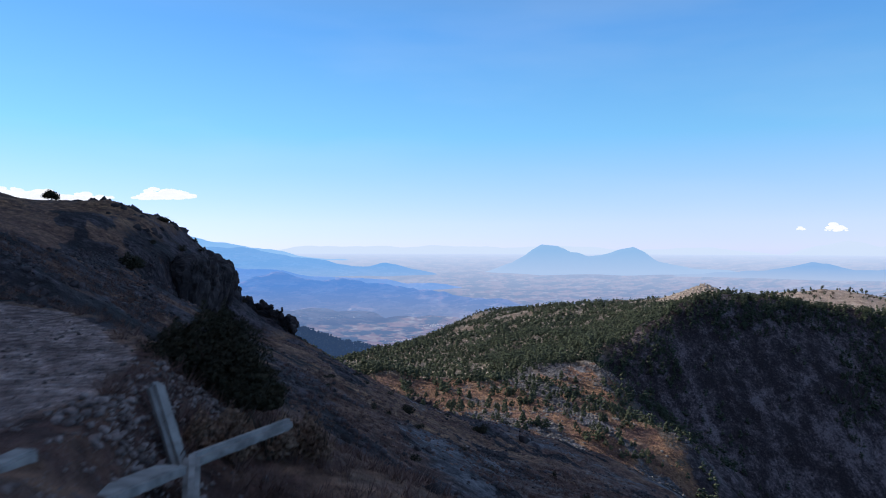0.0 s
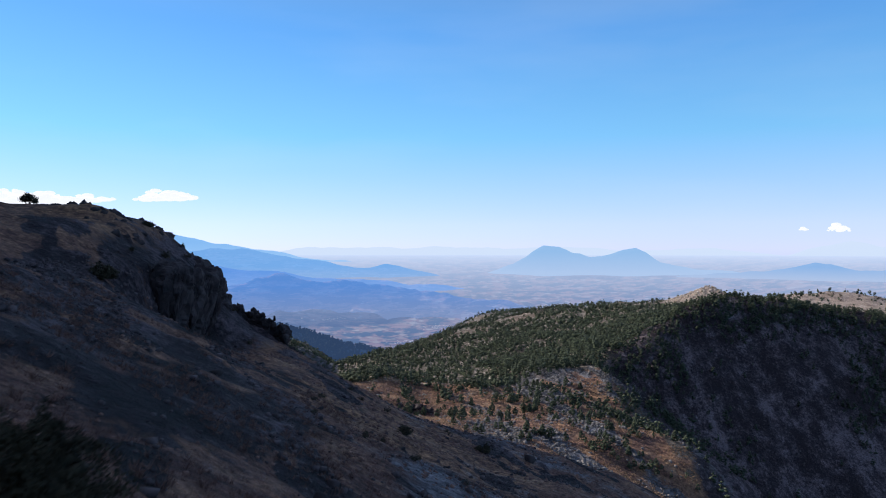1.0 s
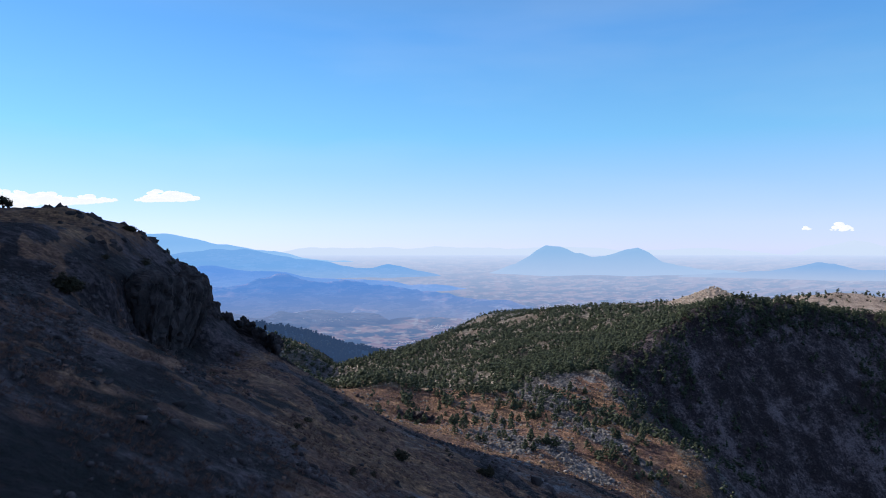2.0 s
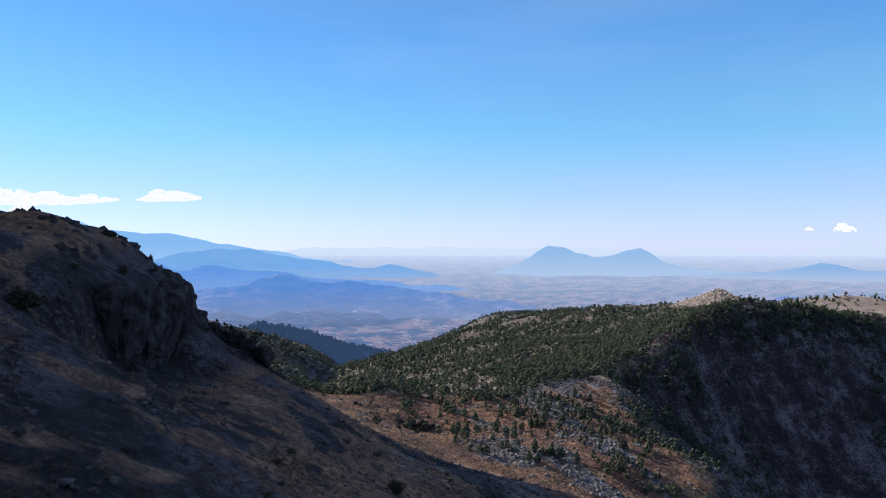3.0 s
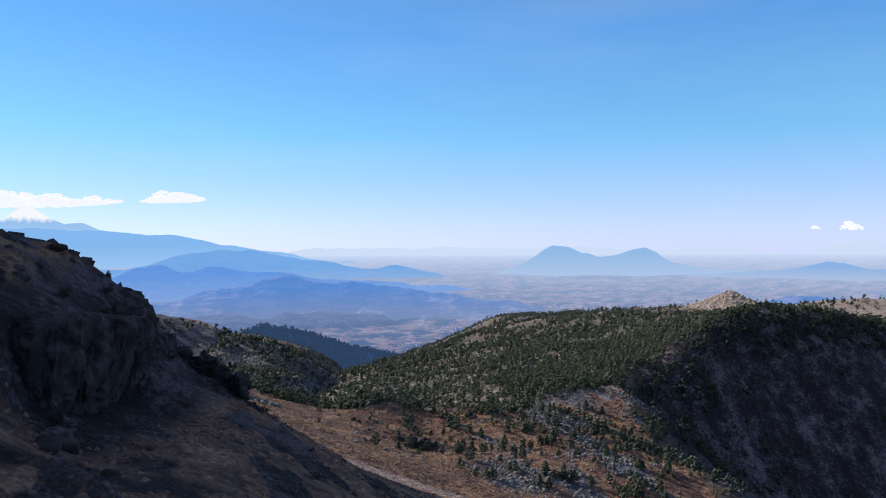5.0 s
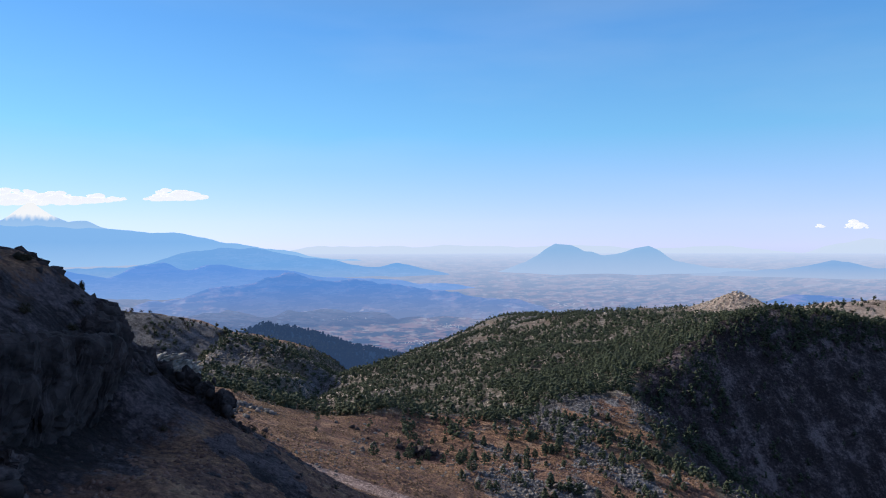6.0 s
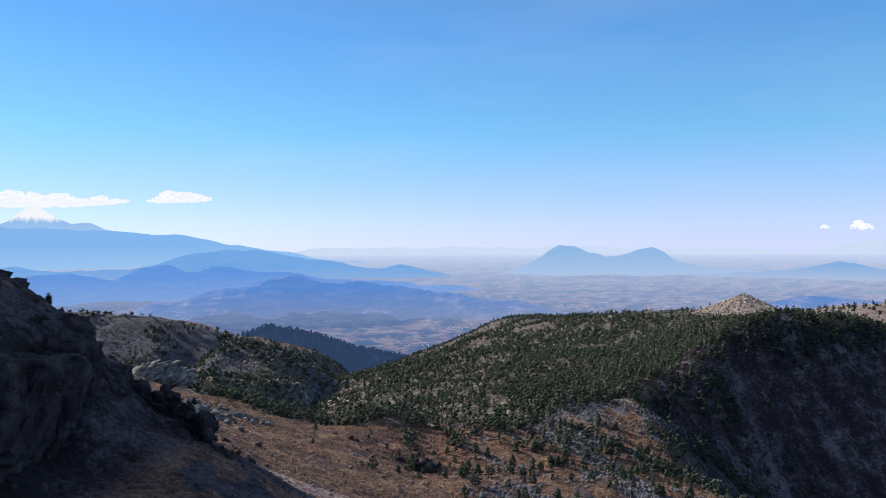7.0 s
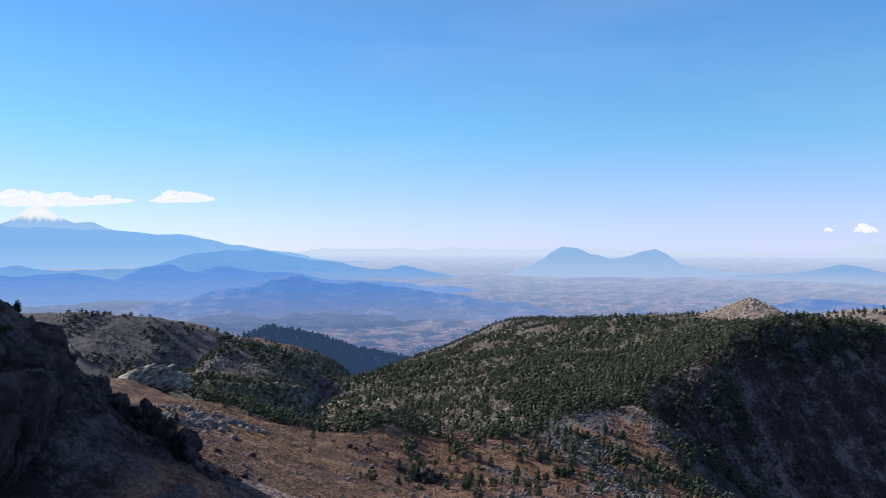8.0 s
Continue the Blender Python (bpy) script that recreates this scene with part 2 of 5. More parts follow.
def ledges_at(x, y):
    """Bands of broken rock that run slantwise across the near grass slope, 0 to 1."""
    n = rough(0.9 * x + 0.42 * y, 0.36 * (y - 0.5 * x), 4.8, 4, 97, 0.6)
    return ramp(n + 0.2 * ramp(x, -18, -6), 0.26, 0.56) * (1 - ramp(y, 118, 132)) * ramp(y, 11, 18)


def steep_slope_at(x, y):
    """Bare broken ground with dead brush above the gully, darkened for the steep slope's shade, 0 to 1."""
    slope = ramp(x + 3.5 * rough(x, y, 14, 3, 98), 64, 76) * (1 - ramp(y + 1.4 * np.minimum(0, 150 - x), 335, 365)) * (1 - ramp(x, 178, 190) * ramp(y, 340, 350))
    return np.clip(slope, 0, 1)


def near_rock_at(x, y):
    """Weathered rock round the crags and in ledges, darkened for the near slope's shade, 0 to 1."""
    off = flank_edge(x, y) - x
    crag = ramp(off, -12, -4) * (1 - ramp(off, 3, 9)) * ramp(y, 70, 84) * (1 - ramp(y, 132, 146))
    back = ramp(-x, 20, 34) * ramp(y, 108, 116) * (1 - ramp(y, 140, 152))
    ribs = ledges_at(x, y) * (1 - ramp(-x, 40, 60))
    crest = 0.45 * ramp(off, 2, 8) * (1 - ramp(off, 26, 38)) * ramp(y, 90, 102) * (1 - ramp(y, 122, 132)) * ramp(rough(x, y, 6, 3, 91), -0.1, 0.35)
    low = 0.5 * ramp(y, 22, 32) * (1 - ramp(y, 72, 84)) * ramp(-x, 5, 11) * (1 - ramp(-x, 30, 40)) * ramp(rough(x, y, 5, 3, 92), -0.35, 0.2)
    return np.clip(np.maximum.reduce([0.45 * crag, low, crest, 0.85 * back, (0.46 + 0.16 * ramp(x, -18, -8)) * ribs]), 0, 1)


def pale_earth_at(x, y):
    """Pale dry earth on the bare knoll and the bare hilltop, 0 to 1."""
    knob = 1 - ramp(np.hypot(x - 202, y - 526), 32, 42)
    top = 0.85 * ramp(x, 178, 192) * ramp(y, 350, 362) * (1 - ramp(y, 446, 476))
    return np.maximum(knob, top)


# all ground whose colour is darkened for the shade it lies in
def shade_darkened_at(x, y):
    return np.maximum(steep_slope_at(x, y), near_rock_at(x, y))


def ground_height(x, y):
    """The whole sheet: mountains, then the hazy plain far below that reaches the horizon."""
    r = np.hypot(x, y)
    s = np.clip((r - 2900) / 1900, 0, 1)
    plain = -r * (0.150 * (1 - s) ** 1.5 + 0.0085)
    plain = plain + 7 * np.maximum(rough(x, y * 0.6, 260, 4, 83), 0) * ramp(-x, -300, 500) * ramp(r, 2900, 3300) * (1 - ramp(r, 4200, 4700))
    plain = np.where(r < 2900, -330 - 0.18 * (r - 1900), plain)
    k = ramp(r, 1750, 2300)
    return height(x, y) * (1 - k) + plain * k


def mesh_from(name, verts, faces):
    me = bpy.data.meshes.new(name)
    me.vertices.add(len(verts))
    me.vertices.foreach_set("co", np.asarray(verts, np.float32).ravel())
    n = faces.shape[1]
    me.loops.add(faces.size)
    me.loops.foreach_set("vertex_index", faces.astype(np.int32).ravel())
    me.polygons.add(len(faces))
    me.polygons.foreach_set("loop_start", np.arange(0, faces.size, n, dtype=np.int32))
    me.update(calc_edges=True)
    return me


def grid_faces(rows, cols, wrap):
    i, j = np.meshgrid(np.arange(rows - 1), np.arange(cols if wrap else cols - 1), indexing="ij")
    k = (j + 1) % cols
    return np.stack((i * cols + j, i * cols + k, (i + 1) * cols + k, (i + 1) * cols + j), -1).reshape(-1, 4)


# ---- materials ----
def material(name, roughness=0.9):
    m = bpy.data.materials.new(name)
    m.use_nodes = True
    b = m.node_tree.nodes["Principled BSDF"]
    b.inputs["Roughness"].default_value = roughness
    b.inputs["Specular IOR Level"].default_value = 0.2
    return m, m.node_tree.nodes, m.node_tree.links, b


def plain_mat(name, a, b, size, roughness=0.9, bump=0.3):
    """Two tones mottled by noise of that size in metres, with fine relief."""
    m, n, l, p = material(name, roughness)
    geo = n.new("ShaderNodeNewGeometry")
    t1 = n.new("ShaderNodeTexNoise")
    t1.inputs["Scale"].default_value, t1.inputs["Detail"].default_value = 1 / size, 6
    l.new(geo.outputs["Position"], t1.inputs["Vector"])
    mix = n.new("ShaderNodeMix")
    mix.data_type = "RGBA"
    mix.inputs["A"].default_value, mix.inputs["B"].default_value = (*a, 1), (*b, 1)
    rm = n.new("ShaderNodeMapRange")
    rm.inputs["From Min"].default_value, rm.inputs["From Max"].default_value = 0.35, 0.65
    l.new(t1.outputs["Fac"], rm.inputs["Value"])
    l.new(rm.outputs["Result"], mix.inputs["Factor"])
    l.new(mix.outputs["Result"], p.inputs["Base Color"])
    bp = n.new("ShaderNodeBump")
    bp.inputs["Strength"].default_value, bp.inputs["Distance"].default_value = bump, size * 0.15
    l.new(t1.outputs["Fac"], bp.inputs["Height"])
    l.new(bp.outputs["Normal"], p.inputs["Normal"])
    return m


def layered_ground():
    """Dry grass and brown soil, with grey scree, gravel road and forest litter where those lie."""
    m, n, l, p = material("dry_mountain_ground", 0.95)
    geo = n.new("ShaderNodeNewGeometry")
    att = n.new("ShaderNodeAttribute")
    att.attribute_name = "cover"
    sep = n.new("ShaderNodeSeparateColor")
    l.new(att.outputs["Color"], sep.inputs["Color"])

    def tex(size, detail=6, rough_=0.6):
        t = n.new("ShaderNodeTexNoise")
        t.inputs["Scale"].default_value, t.inputs["Detail"].default_value, t.inputs["Roughness"].default_value = 1 / size, detail, rough_
        l.new(geo.outputs["Position"], t.inputs["Vector"])
        return t.outputs["Fac"]

    def tones(fac, *stops):
        r = n.new("ShaderNodeValToRGB")
        e = r.color_ramp.elements
        e[0].position, e[0].color = stops[0][0], (*stops[0][1], 1)
        e[1].position, e[1].color = stops[-1][0], (*stops[-1][1], 1)
        for at, c in stops[1:-1]:
            e.new(at).color = (*c, 1)
        l.new(fac, r.inputs["Fac"])
        return r.outputs["Color"]

    def blend(fac, a, b):
        x = n.new("ShaderNodeMix")
        x.data_type = "RGBA"
        l.new(fac, x.inputs["Factor"])
        l.new(a, x.inputs["A"])
        l.new(b, x.inputs["B"])
        return x.outputs["Result"]

    def sharpen(fac, by, low, high):
        """A mask broken up by noise."""
        a = n.new("ShaderNodeMath")
        a.operation = "ADD"
        l.new(fac, a.inputs[0])
        l.new(by, a.inputs[1])
        r = n.new("ShaderNodeMapRange")
        r.inputs["From Min"].default_value, r.inputs["From Max"].default_value = low, high
        l.new(a.outputs["Value"], r.inputs["Value"])
        return r.outputs["Result"]

    big, mid, small, fine = tex(38, 4), tex(6, 6, 0.7), tex(1.1, 6, 0.7), tex(0.22, 4, 0.7)
    grass = tones(mid, (0.30, (0.064, 0.036, 0.035)), (0.44, (0.138, 0.076, 0.065)), (0.56, (0.255, 0.145, 0.102)), (0.72, (0.41, 0.265, 0.170)))
    soil = tones(small, (0.3, (0.17, 0.100, 0.062)), (0.7, (0.38, 0.215, 0.120)))
    stone = tones(sharpen(mid, small, 0.45, 1.55), (0.34, (0.036, 0.035, 0.039)), (0.5, (0.112, 0.108, 0.122)), (0.66, (0.205, 0.196, 0.214)))
    litter = tones(mid, (0.34, (0.050, 0.044, 0.034)), (0.52, (0.135, 0.113, 0.095)), (0.66, (0.30, 0.255, 0.225)))
    gravel = tones(sharpen(small, fine, 0.6, 1.4), (0.28, (0.15, 0.100, 0.092)), (0.5, (0.30, 0.208, 0.186)), (0.72, (0.47, 0.345, 0.312)))
    c = blend(sharpen(big, small, 0.98, 1.22), grass, soil)
    clump = n.new("ShaderNodeMix")
    clump.data_type, clump.blend_type = "RGBA", "MULTIPLY"
    clump.inputs["Factor"].default_value = 0.8
    l.new(c, clump.inputs["A"])
    l.new(tones(small, (0.34, (0.42, 0.42, 0.42)), (0.6, (1.15, 1.12, 1.1))), clump.inputs["B"])
    c = blend(sharpen(sep.outputs["Blue"], mid, 0.75, 1.15), clump.outputs["Result"], litter)
    c = blend(sharpen(sep.outputs["Red"], mid, 0.80, 0.98), c, stone)
    # the steep slope: stony runnels down the fall line over earth and dead brush, darkened for its shade
    fall = n.new("ShaderNodeMapping")
    fall.inputs["Rotation"].default_value, fall.inputs["Scale"].default_value = (0, 0, 0.26), (0.085, 0.03, 0.03)
    l.new(geo.outputs["Position"], fall.inputs["Vector"])
    runs = n.new("ShaderNodeTexNoise")
    runs.inputs["Scale"].default_value, runs.inputs["Detail"].default_value, runs.inputs["Roughness"].default_value = 1.0, 7, 0.72
    l.new(fall.outputs["Vector"], runs.inputs["Vector"])
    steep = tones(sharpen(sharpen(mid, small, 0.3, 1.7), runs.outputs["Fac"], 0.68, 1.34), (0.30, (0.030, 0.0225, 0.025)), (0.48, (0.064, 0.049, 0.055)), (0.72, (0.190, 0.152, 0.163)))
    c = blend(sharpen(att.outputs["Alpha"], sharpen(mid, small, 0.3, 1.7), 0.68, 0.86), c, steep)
    # near rock, its tones lowered to stand for the shade on it
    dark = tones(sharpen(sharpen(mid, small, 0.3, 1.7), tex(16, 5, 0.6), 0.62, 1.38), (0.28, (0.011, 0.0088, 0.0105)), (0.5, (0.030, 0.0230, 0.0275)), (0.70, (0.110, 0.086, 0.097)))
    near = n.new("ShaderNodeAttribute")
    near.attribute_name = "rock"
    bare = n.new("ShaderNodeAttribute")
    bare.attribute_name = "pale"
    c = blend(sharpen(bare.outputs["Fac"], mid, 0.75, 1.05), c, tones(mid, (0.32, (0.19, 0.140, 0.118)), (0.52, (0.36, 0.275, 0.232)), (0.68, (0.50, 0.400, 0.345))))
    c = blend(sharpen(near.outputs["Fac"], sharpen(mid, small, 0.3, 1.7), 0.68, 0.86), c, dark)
    c = blend(sharpen(sep.outputs["Green"], small, 0.9, 1.15), c, gravel)
    grit = n.new("ShaderNodeMix")
    grit.data_type, grit.blend_type = "RGBA", "MULTIPLY"
    grit.inputs["Factor"].default_value = 0.85
    l.new(c, grit.inputs["A"])
    l.new(tones(tex(0.45, 5, 0.75), (0.36, (0.38, 0.38, 0.39)), (0.5, (0.95, 0.95, 0.95)), (0.64, (1.6, 1.58, 1.55))), grit.inputs["B"])
    l.new(grit.outputs["Result"], p.inputs["Base Color"])
    add = n.new("ShaderNodeMath")
    add.operation = "MULTIPLY_ADD"
    add.inputs[1].default_value = 0.25
    l.new(fine, add.inputs[0])
    l.new(small, add.inputs[2])
    bp = n.new("ShaderNodeBump")
    bp.inputs["Strength"].default_value, bp.inputs["Distance"].default_value = 1.0, 0.8
    l.new(add.outputs["Value"], bp.inputs["Height"])
    l.new(bp.outputs["Normal"], p.inputs["Normal"])
    return m


ground_mat = layered_ground()


def distance_mat(name, dark, light, size, near_air, far_air, least, most, low_air=None, low=0.0, high=1.0, fields=False, wooded=0.48):
    """Far land as a backdrop, with the air's haze painted in as emission, more the farther and lower it lies."""
    m = plain_mat(name, dark, light, size, 1.0, 0.1)
    n, l = m.node_tree.nodes, m.node_tree.links
    geo = n.new("ShaderNodeNewGeometry")
    if fields:      # plots of ploughed earth, stubble and green, drawn out along the plain
        flat = n.new("ShaderNodeMapping")
        flat.inputs["Scale"].default_value = (0.2 / size, 0.1 / size, 0.9 / size) if wooded < 0.48 else (0.26 / size, 0.5 / size, 0)
        l.new(geo.outputs["Position"], flat.inputs["Vector"])
        cells = n.new("ShaderNodeTexVoronoi")
        cells.distance, cells.inputs["Scale"].default_value = "MANHATTAN", 3.4
        l.new(flat.outputs["Vector"], cells.inputs["Vector"])
        shade = n.new("ShaderNodeSeparateColor")
        l.new(cells.outputs["Color"], shade.inputs["Color"])
        plots = n.new("ShaderNodeValToRGB")
        e = plots.color_ramp.elements
        e[0].color, e[1].color = (0.14, 0.13, 0.10, 1), (0.50, 0.42, 0.34, 1)
        e.new(0.3).color, e.new(0.6).color, e.new(0.85).color = (0.30, 0.16, 0.11, 1), (0.42, 0.24, 0.17, 1), (0.40, 0.29, 0.21, 1)
        l.new(shade.outputs["Red"], plots.inputs["Fac"])
        woods = n.new("ShaderNodeTexNoise")
        woods.inputs["Scale"].default_value, woods.inputs["Detail"].default_value, woods.inputs["Roughness"].default_value = 1.1, 10, 0.68
        l.new(flat.outputs["Vector"], woods.inputs["Vector"])
        wk = n.new("ShaderNodeMapRange")
        wk.inputs["From Min"].default_value, wk.inputs["From Max"].default_value = wooded, wooded + 0.07
        l.new(woods.outputs["Fac"], wk.inputs["Value"])
        land = n.new("ShaderNodeMix")
        land.data_type = "RGBA"
        land.inputs["B"].default_value = (*dark, 1)
        l.new(wk.outputs["Result"], land.inputs["Factor"])
        l.new(plots.outputs["Color"], land.inputs["A"])
        l.new(land.outputs["Result"], n["Principled BSDF"].inputs["Base Color"])
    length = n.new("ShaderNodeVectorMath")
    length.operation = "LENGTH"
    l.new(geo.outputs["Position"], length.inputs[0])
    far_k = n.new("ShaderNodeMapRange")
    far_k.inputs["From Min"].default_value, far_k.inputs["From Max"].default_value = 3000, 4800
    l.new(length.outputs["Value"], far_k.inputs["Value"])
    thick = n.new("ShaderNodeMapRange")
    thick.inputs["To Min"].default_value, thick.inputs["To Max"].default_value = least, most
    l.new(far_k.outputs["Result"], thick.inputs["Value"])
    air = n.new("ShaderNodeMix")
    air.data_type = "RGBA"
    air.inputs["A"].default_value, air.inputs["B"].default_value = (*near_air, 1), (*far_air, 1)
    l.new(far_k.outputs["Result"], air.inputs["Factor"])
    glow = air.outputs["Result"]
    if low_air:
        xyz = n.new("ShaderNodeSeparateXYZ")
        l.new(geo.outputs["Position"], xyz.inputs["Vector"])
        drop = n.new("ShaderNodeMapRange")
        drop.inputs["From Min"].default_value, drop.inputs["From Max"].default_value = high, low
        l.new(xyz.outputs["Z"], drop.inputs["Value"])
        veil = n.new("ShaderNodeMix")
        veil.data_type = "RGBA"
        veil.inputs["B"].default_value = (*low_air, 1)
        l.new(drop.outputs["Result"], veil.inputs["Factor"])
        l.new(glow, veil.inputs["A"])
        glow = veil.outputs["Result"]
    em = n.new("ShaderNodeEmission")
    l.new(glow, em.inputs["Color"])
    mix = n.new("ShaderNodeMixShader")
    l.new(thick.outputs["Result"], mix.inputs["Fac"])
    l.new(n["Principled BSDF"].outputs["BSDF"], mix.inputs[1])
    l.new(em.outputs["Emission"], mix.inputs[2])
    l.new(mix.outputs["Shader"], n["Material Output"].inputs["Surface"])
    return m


# haze colours that the far land gives off as a glow
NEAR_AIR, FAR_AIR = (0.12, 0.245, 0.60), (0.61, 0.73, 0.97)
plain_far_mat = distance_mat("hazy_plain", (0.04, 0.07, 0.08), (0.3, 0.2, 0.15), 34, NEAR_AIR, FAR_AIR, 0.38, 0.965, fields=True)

# floor under the far wood, blue haze laid in as emission
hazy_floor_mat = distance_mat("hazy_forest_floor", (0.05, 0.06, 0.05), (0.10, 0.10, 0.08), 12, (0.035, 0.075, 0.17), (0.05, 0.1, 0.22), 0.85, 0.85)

# ---- ground ----
angles = np.concatenate((np.arange(-41, 41.01, 0.21), np.arange(46, 318, 4.0)))
radii, step = [0.4], 0.0
while radii[-1] < 4860:
    r = radii[-1]
    step = min(max(0.02 * r, 0.12), 0.7) if r < 260 else (0.011 * r if r < 2300 else 26)
    radii.append(r + step)
radii = np.array(radii)
aa, rr = np.meshgrid(np.radians(angles), radii)
gx, gy = rr * np.sin(aa), rr * np.cos(aa) - 10.0
gz = ground_height(gx, gy)
faces = grid_faces(len(radii), len(angles), True)[:, ::-1]
me = mesh_from("ground", np.stack((gx, gy, gz), -1).reshape(-1, 3), faces)
me.materials.append(ground_mat)
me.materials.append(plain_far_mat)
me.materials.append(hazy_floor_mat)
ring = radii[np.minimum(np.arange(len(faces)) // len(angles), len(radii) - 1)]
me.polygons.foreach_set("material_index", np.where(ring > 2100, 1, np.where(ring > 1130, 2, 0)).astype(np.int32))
me.polygons.foreach_set("use_smooth", np.ones(len(faces), bool))
cover = np.zeros((gx.size, 4), np.float32)
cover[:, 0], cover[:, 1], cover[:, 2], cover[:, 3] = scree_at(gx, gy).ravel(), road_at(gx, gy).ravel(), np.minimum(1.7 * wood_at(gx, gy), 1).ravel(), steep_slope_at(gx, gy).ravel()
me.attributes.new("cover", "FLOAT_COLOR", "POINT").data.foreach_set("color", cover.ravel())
me.attributes.new("pale", "FLOAT", "POINT").data.foreach_set("value", pale_earth_at(gx, gy).ravel().astype(np.float32))
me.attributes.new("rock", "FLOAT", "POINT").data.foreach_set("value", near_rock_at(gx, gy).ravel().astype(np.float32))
ground = tagged(new("ground", me), "dry grassy and rocky mountain slopes above a hazy plain", "ground", kind="structure")


# ---- far mountains ----
def far_mountain(name, y, skyline, depth, mat, label, seed, relief=0.12):
    """A range whose crest runs across the view at distance y; skyline: azimuth tangent and height tangent pairs."""
    xs = np.linspace(skyline[0][0], skyline[-1][0], 220)
    hs = np.interp(xs, [p[0] for p in skyline], [p[1] for p in skyline])
    w = np.linspace(-1, 1, 41)
    u, v = np.meshgrid(xs, w, indexing="ij")
    foot = -0.10
    crest = np.repeat(hs[:, None], len(w), 1) + relief * 0.1 * (rough(u * 60, v * 0, 3, 4, seed)) * 0.25
    fall = (1 - np.abs(v)) ** 1.15
    z = foot + (crest - foot) * fall * (1 + relief * rough(u * 70 + 9, v * 9, 4, 4, seed + 3) * (1 - fall) * 1.5)
    z = z + 0.016 * rough(u * 34, v * 2.2, 3, 4, seed + 8) * (1 - fall)
    yy = y + v * depth
    bend = 1 / np.sqrt(1 + u * u)
    me = mesh_from(name, np.stack((u * yy * bend, yy * bend, z * yy * bend), -1).reshape(-1, 3), grid_faces(len(xs), len(w), False))
    me.polygons.foreach_set("use_smooth", np.ones(len(me.polygons), bool))
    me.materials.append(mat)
    return tagged(new(name, me), label, "mountain", kind="structure")


def tans(*pairs):
    return [((u - 784) / 1207, (441 - v) / 1207) for u, v in pairs]


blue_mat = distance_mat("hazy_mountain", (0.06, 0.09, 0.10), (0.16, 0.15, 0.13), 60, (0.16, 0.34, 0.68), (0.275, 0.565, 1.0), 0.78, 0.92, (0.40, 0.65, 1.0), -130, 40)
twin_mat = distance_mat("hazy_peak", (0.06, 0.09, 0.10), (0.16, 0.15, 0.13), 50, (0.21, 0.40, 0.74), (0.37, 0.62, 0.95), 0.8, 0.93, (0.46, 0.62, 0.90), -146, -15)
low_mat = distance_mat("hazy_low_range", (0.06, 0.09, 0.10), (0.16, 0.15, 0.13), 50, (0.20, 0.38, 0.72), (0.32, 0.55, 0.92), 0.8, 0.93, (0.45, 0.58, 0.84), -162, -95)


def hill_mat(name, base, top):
    """A wooded hill with blue haze painted in as glow, whose foot, at that height, melts into the plain."""
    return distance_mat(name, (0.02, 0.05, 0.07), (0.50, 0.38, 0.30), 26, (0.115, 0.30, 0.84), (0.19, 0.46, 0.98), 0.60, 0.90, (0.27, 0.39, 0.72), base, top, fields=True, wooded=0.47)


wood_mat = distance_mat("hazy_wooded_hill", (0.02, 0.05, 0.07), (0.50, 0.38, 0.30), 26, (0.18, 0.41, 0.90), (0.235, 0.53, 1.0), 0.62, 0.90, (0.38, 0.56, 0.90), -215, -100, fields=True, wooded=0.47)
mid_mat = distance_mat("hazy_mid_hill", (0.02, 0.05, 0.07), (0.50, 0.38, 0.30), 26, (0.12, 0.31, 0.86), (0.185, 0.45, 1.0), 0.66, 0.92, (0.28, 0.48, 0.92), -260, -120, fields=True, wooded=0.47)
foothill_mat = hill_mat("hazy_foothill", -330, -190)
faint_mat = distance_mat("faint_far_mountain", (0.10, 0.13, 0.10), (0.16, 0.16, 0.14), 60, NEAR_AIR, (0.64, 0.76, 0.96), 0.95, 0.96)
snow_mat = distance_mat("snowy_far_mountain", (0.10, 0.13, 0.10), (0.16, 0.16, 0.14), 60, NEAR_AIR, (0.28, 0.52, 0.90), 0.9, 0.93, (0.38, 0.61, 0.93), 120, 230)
vn, vl = snow_mat.node_tree.nodes, snow_mat.node_tree.links
v_geo = vn.new("ShaderNodeNewGeometry")     # snow above a ragged line, running down the gullies
v_map = vn.new("ShaderNodeMapping")
v_map.inputs["Scale"].default_value = (0.045, 0.0, 0.012)
vl.new(v_geo.outputs["Position"], v_map.inputs["Vector"])
v_noise = vn.new("ShaderNodeTexNoise")
v_noise.inputs["Scale"].default_value, v_noise.inputs["Detail"].default_value = 1.0, 5
vl.new(v_map.outputs["Vector"], v_noise.inputs["Vector"])
v_sep = vn.new("ShaderNodeSeparateXYZ")
vl.new(v_geo.outputs["Position"], v_sep.inputs["Vector"])
v_sum = vn.new("ShaderNodeMath")
v_sum.operation = "MULTIPLY_ADD"
v_sum.inputs[1].default_value = 75.0
vl.new(v_noise.outputs["Fac"], v_sum.inputs[0])
vl.new(v_sep.outputs["Z"], v_sum.inputs[2])
v_line = vn.new("ShaderNodeMapRange")
v_line.inputs["From Min"].default_value, v_line.inputs["From Max"].default_value = 210, 244
vl.new(v_sum.outputs["Value"], v_line.inputs["Value"])
